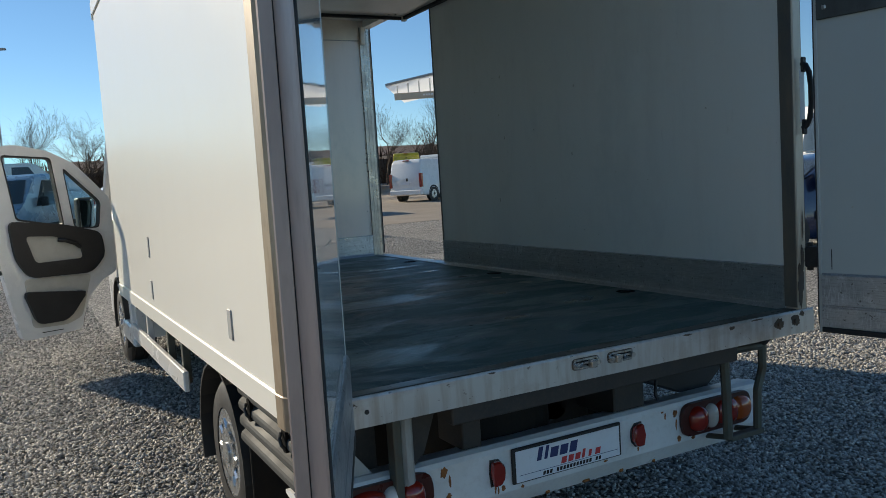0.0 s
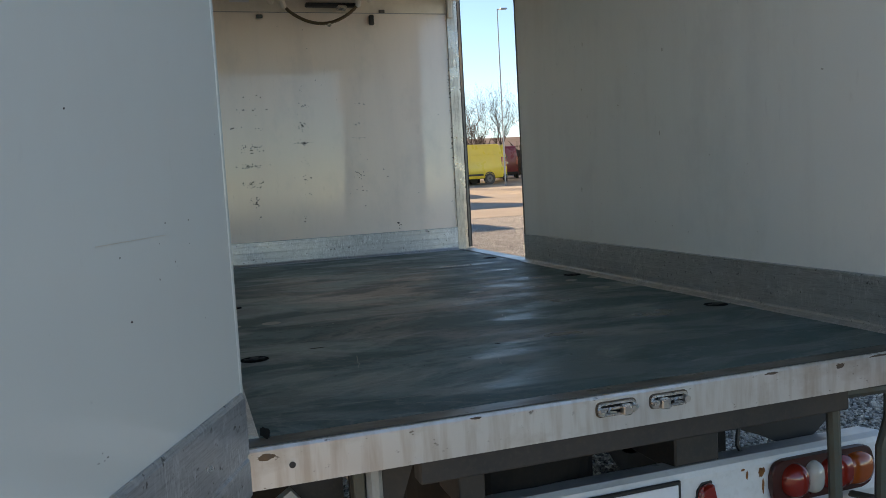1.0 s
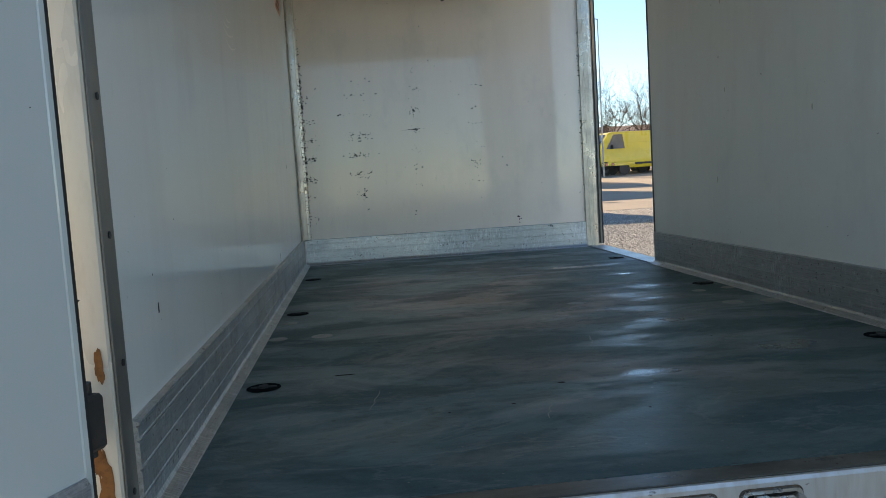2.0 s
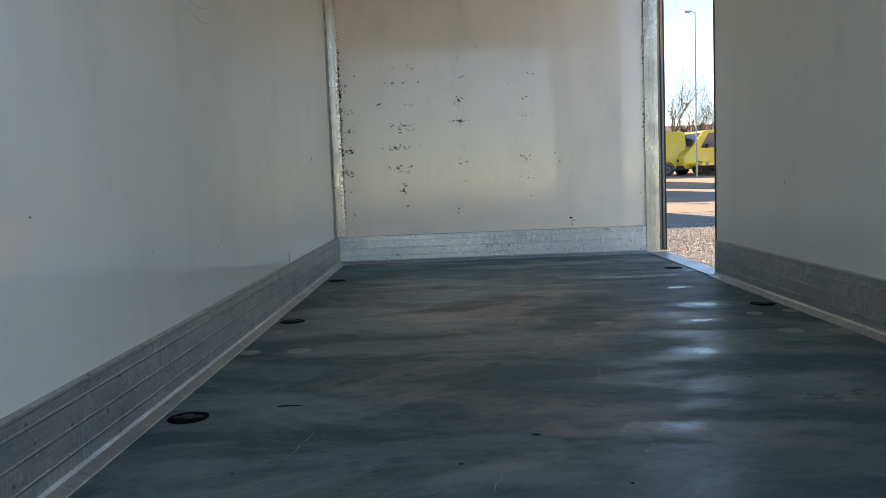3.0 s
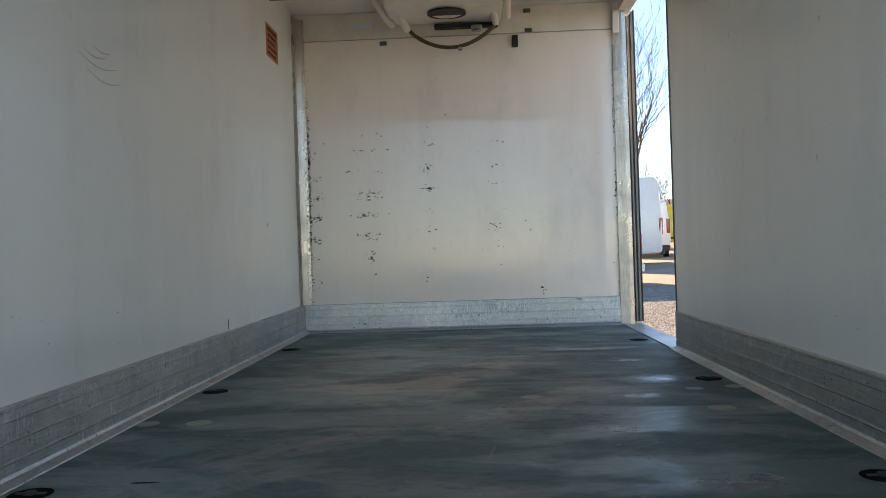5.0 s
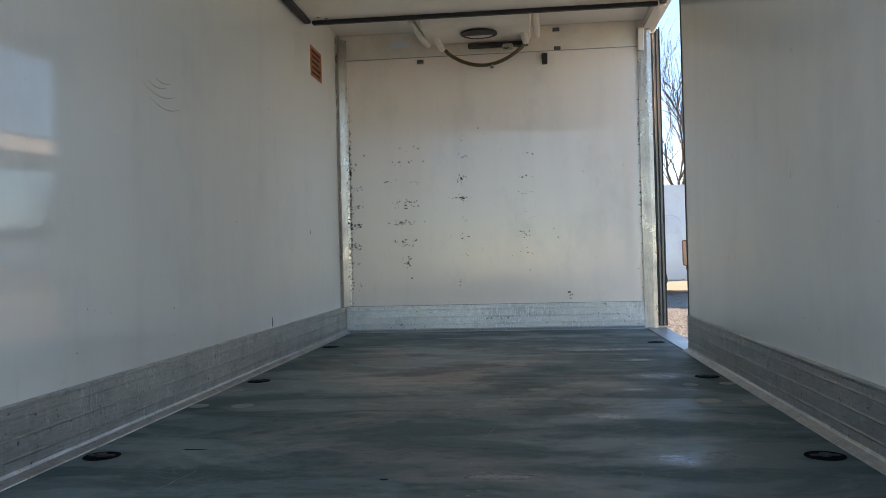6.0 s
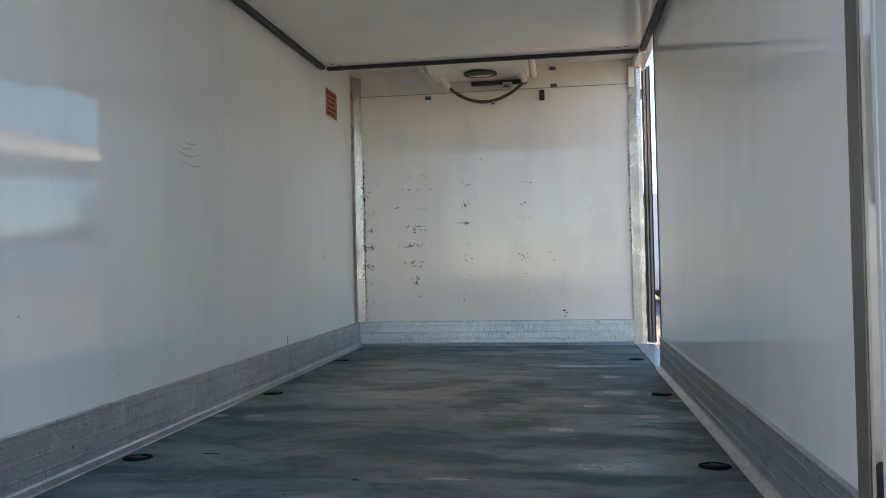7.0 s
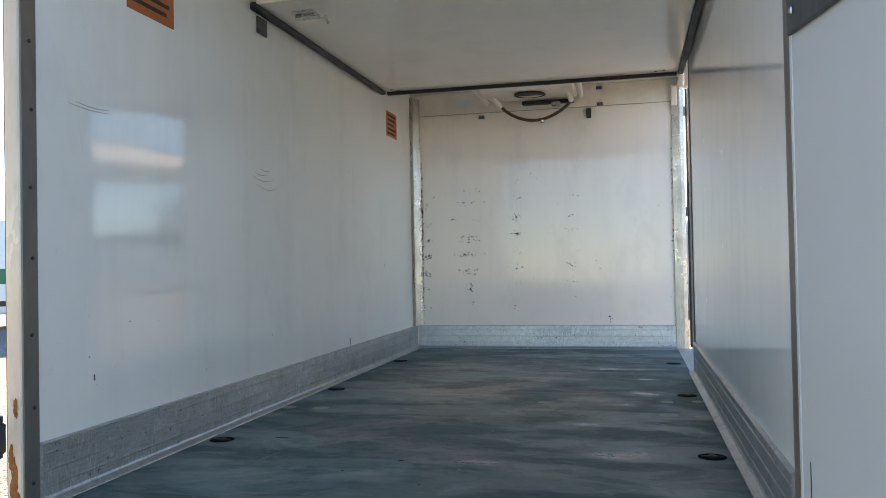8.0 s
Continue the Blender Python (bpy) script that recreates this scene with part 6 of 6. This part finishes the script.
bmesh.ops.solidify(bm, geom=list(bm.faces), thickness=0.004)
cloth = part("cloth", bm, FLAG, banner, "red cloth with a vertical pale print", None, True)
for k in range(5):
    part("print_bar", box(fx - 0.26, fx - 0.13, fy - 0.10, fy - 0.094, 4.42 + 0.22 * k, 4.54 + 0.22 * k), PLATE, cloth)


def canopy():
    """Gabled canopy with a white translucent strip under its roof edge and a grey fascia below."""
    root = thing("canopy", (24.0, 32.0, ground_z(32)), "gabled white canopy roof with a plain grey fascia", "canopy")
    d = Vector((0.848, -0.53, 0))
    n = Vector((0.53, 0.848, 0))
    m = Matrix(((d.x, n.x, 0, 16.6), (d.y, n.y, 0, 34.15), (0, 0, 1, 0), (0, 0, 0, 1)))
    apex, low, high, half = 9.5, 6.30, 7.95, 19.0
    eaves = [(-0.35, low), (apex, high), (half + 0.35, low)]
    part("roof_slab", prism(eaves + [(u, v + 0.03) for u, v in eaves[::-1]], -0.5, 8.0, "y"), ROOF_SHEET, root, "bright white translucent roof sheets", m)
    part("roof_edge", prism([(u, v + 0.031) for u, v in eaves] + [(u, v + 0.13) for u, v in eaves[::-1]], -0.6, -0.45, "y"), POLE, root, "dark grey roof edge", m)
    part("gable_panel", prism([(2.2, 6.02), (apex, 6.02), (17.0, 6.02), (17.0, 6.12), (apex, high - 0.95), (2.2, 6.32)], -0.03, 0.03, "y"), CREAM_WALL, root, "", m)
    part("fascia", box(0.0, half, -0.06, 0.06, 5.66, 6.00, 0.02), CREAM_WALL, root, "", m)
    for k in range(5):
        part("strut", tube([(0.15 + 0.55 * k, 0.12, 6.0), (0.15 + 0.55 * k, 0.12, low + 0.1 + 0.17 * 0.55 * k)], 0.035, 6), CLADDING, root, "", m)
    for u in (9.0, 18.6):
        for y in (0.3, 8.0):
            part("post", box(u, u + 0.3, y, y + 0.3, ground_z(24) - 0.3, 5.65, 0.02), POLE, root, "", m)
    for k in range(5):
        part("mark_shape", box(1.45 + 0.13 * k, 1.53 + 0.13 * k, -0.075, -0.061, 5.80, 5.88), PLATE, root, "", m)


canopy()


def building(name, x0, x1, y0, y1, h, roof, wall_mat, roof_mat, label):
    z = ground_z(y0) - 0.3
    root = thing(name, ((x0 + x1) / 2, (y0 + y1) / 2, z), label, "building")
    wall = part("wall", box(x0, x1, y0, y1, z, z + h), wall_mat, root)
    part("roof", prism([(y0 - 0.4, z + h + 0.002), (y1 + 0.4, z + h + 0.002), ((y0 + y1) / 2, z + h + roof)], x0 - 0.4, x1 + 0.4, "x"), roof_mat, root)
    n = max(2, int((x1 - x0) / 3.2))
    for k in range(n):
        x = x0 + (k + 0.5) * (x1 - x0) / n
        part("window", box(x - 0.55, x + 0.55, y0 - 0.05, y0 + 0.02, z + 1.3, z + 2.6), DARK_GLASS, wall)
    return root


building("workshop", 3.2, 15.0, 74, 84, 2.6, 1.3, BRICKISH, BRICKISH, "low brown-roofed workshop behind the trees")
building("warehouse", 20.0, 78.0, 84, 98, 3.2, 1.4, BRICKISH, BRICKISH, "long brown-roofed warehouse on the skyline")


# ---- loose stones ----
def stones(regions, per_m2, seed):
    """Angular crushed stones scattered over stretches of the yard, joined into one mesh."""
    rng = np.random.default_rng(seed)
    stone = np.array([(1, 0, 0), (-1, 0, 0), (0, 1, 0), (0, -1, 0), (0, 0, 1), (0, 0, -1)], float)
    tris = np.array([(0, 2, 4), (2, 1, 4), (1, 3, 4), (3, 0, 4), (2, 0, 5), (1, 2, 5), (3, 1, 5), (0, 3, 5)])
    all_v, all_f, base = [], [], 0
    for x0, x1, y0, y1, dense in regions:
        n = int((x1 - x0) * (y1 - y0) * per_m2 * dense)
        p = np.stack([rng.uniform(x0, x1, n), rng.uniform(y0, y1, n)], -1)
        size = rng.uniform(0.0070, 0.0145, (n, 1, 3)) * np.array([1.15, 1.0, 0.75]) * rng.uniform(0.8, 1.35, (n, 1, 1))
        v = (stone[None] * rng.uniform(0.75, 1.2, (n, 6, 3)) + rng.normal(0, 0.22, (n, 6, 3))) * size
        a, b = rng.uniform(0, 6.283, n), rng.normal(0, 0.5, n)
        ca, sa, cb, sb = np.cos(a)[:, None], np.sin(a)[:, None], np.cos(b)[:, None], np.sin(b)[:, None]
        x, y, z = v[..., 0], v[..., 1] * cb - v[..., 2] * sb, v[..., 1] * sb + v[..., 2] * cb
        x, y = x * ca - y * sa, x * sa + y * ca
        lift = rng.uniform(0.0015, 0.010, (n, 1))
        w = np.stack([x + p[:, :1], y + p[:, 1:], z + SLOPE * p[:, 1:] + lift], -1).reshape(-1, 3)
        f = (tris[None] + 6 * np.arange(n)[:, None, None]).reshape(-1, 3) + base
        base += len(w)
        all_v.append(w)
        all_f.append(f)
    v, f = np.concatenate(all_v), np.concatenate(all_f)
    me = bpy.data.meshes.new("gravel_stones")
    me.vertices.add(len(v))
    me.vertices.foreach_set("co", v.ravel())
    me.loops.add(f.size)
    me.loops.foreach_set("vertex_index", f.ravel())
    me.polygons.add(len(f))
    me.polygons.foreach_set("loop_start", np.arange(0, f.size, 3))
    me.update(calc_edges=True)
    me.materials.append(STONE)
    return me


whole("gravel_stones", stones([(-2.2, 0.7, 1.6, 6.5, 1.0), (-3.6, 0.0, 6.5, 12.0, 0.55), (0.0, 2.6, -0.3, 3.0, 0.8), (2.2, 6.2, -0.8, 3.6, 0.9), (2.4, 5.6, 5.4, 10.5, 0.8), (3.2, 7.0, 10.5, 15.0, 0.4)], 3600, 4),
      STONE, "loose grey crushed stones covering the yard", "gravel", "stuff")
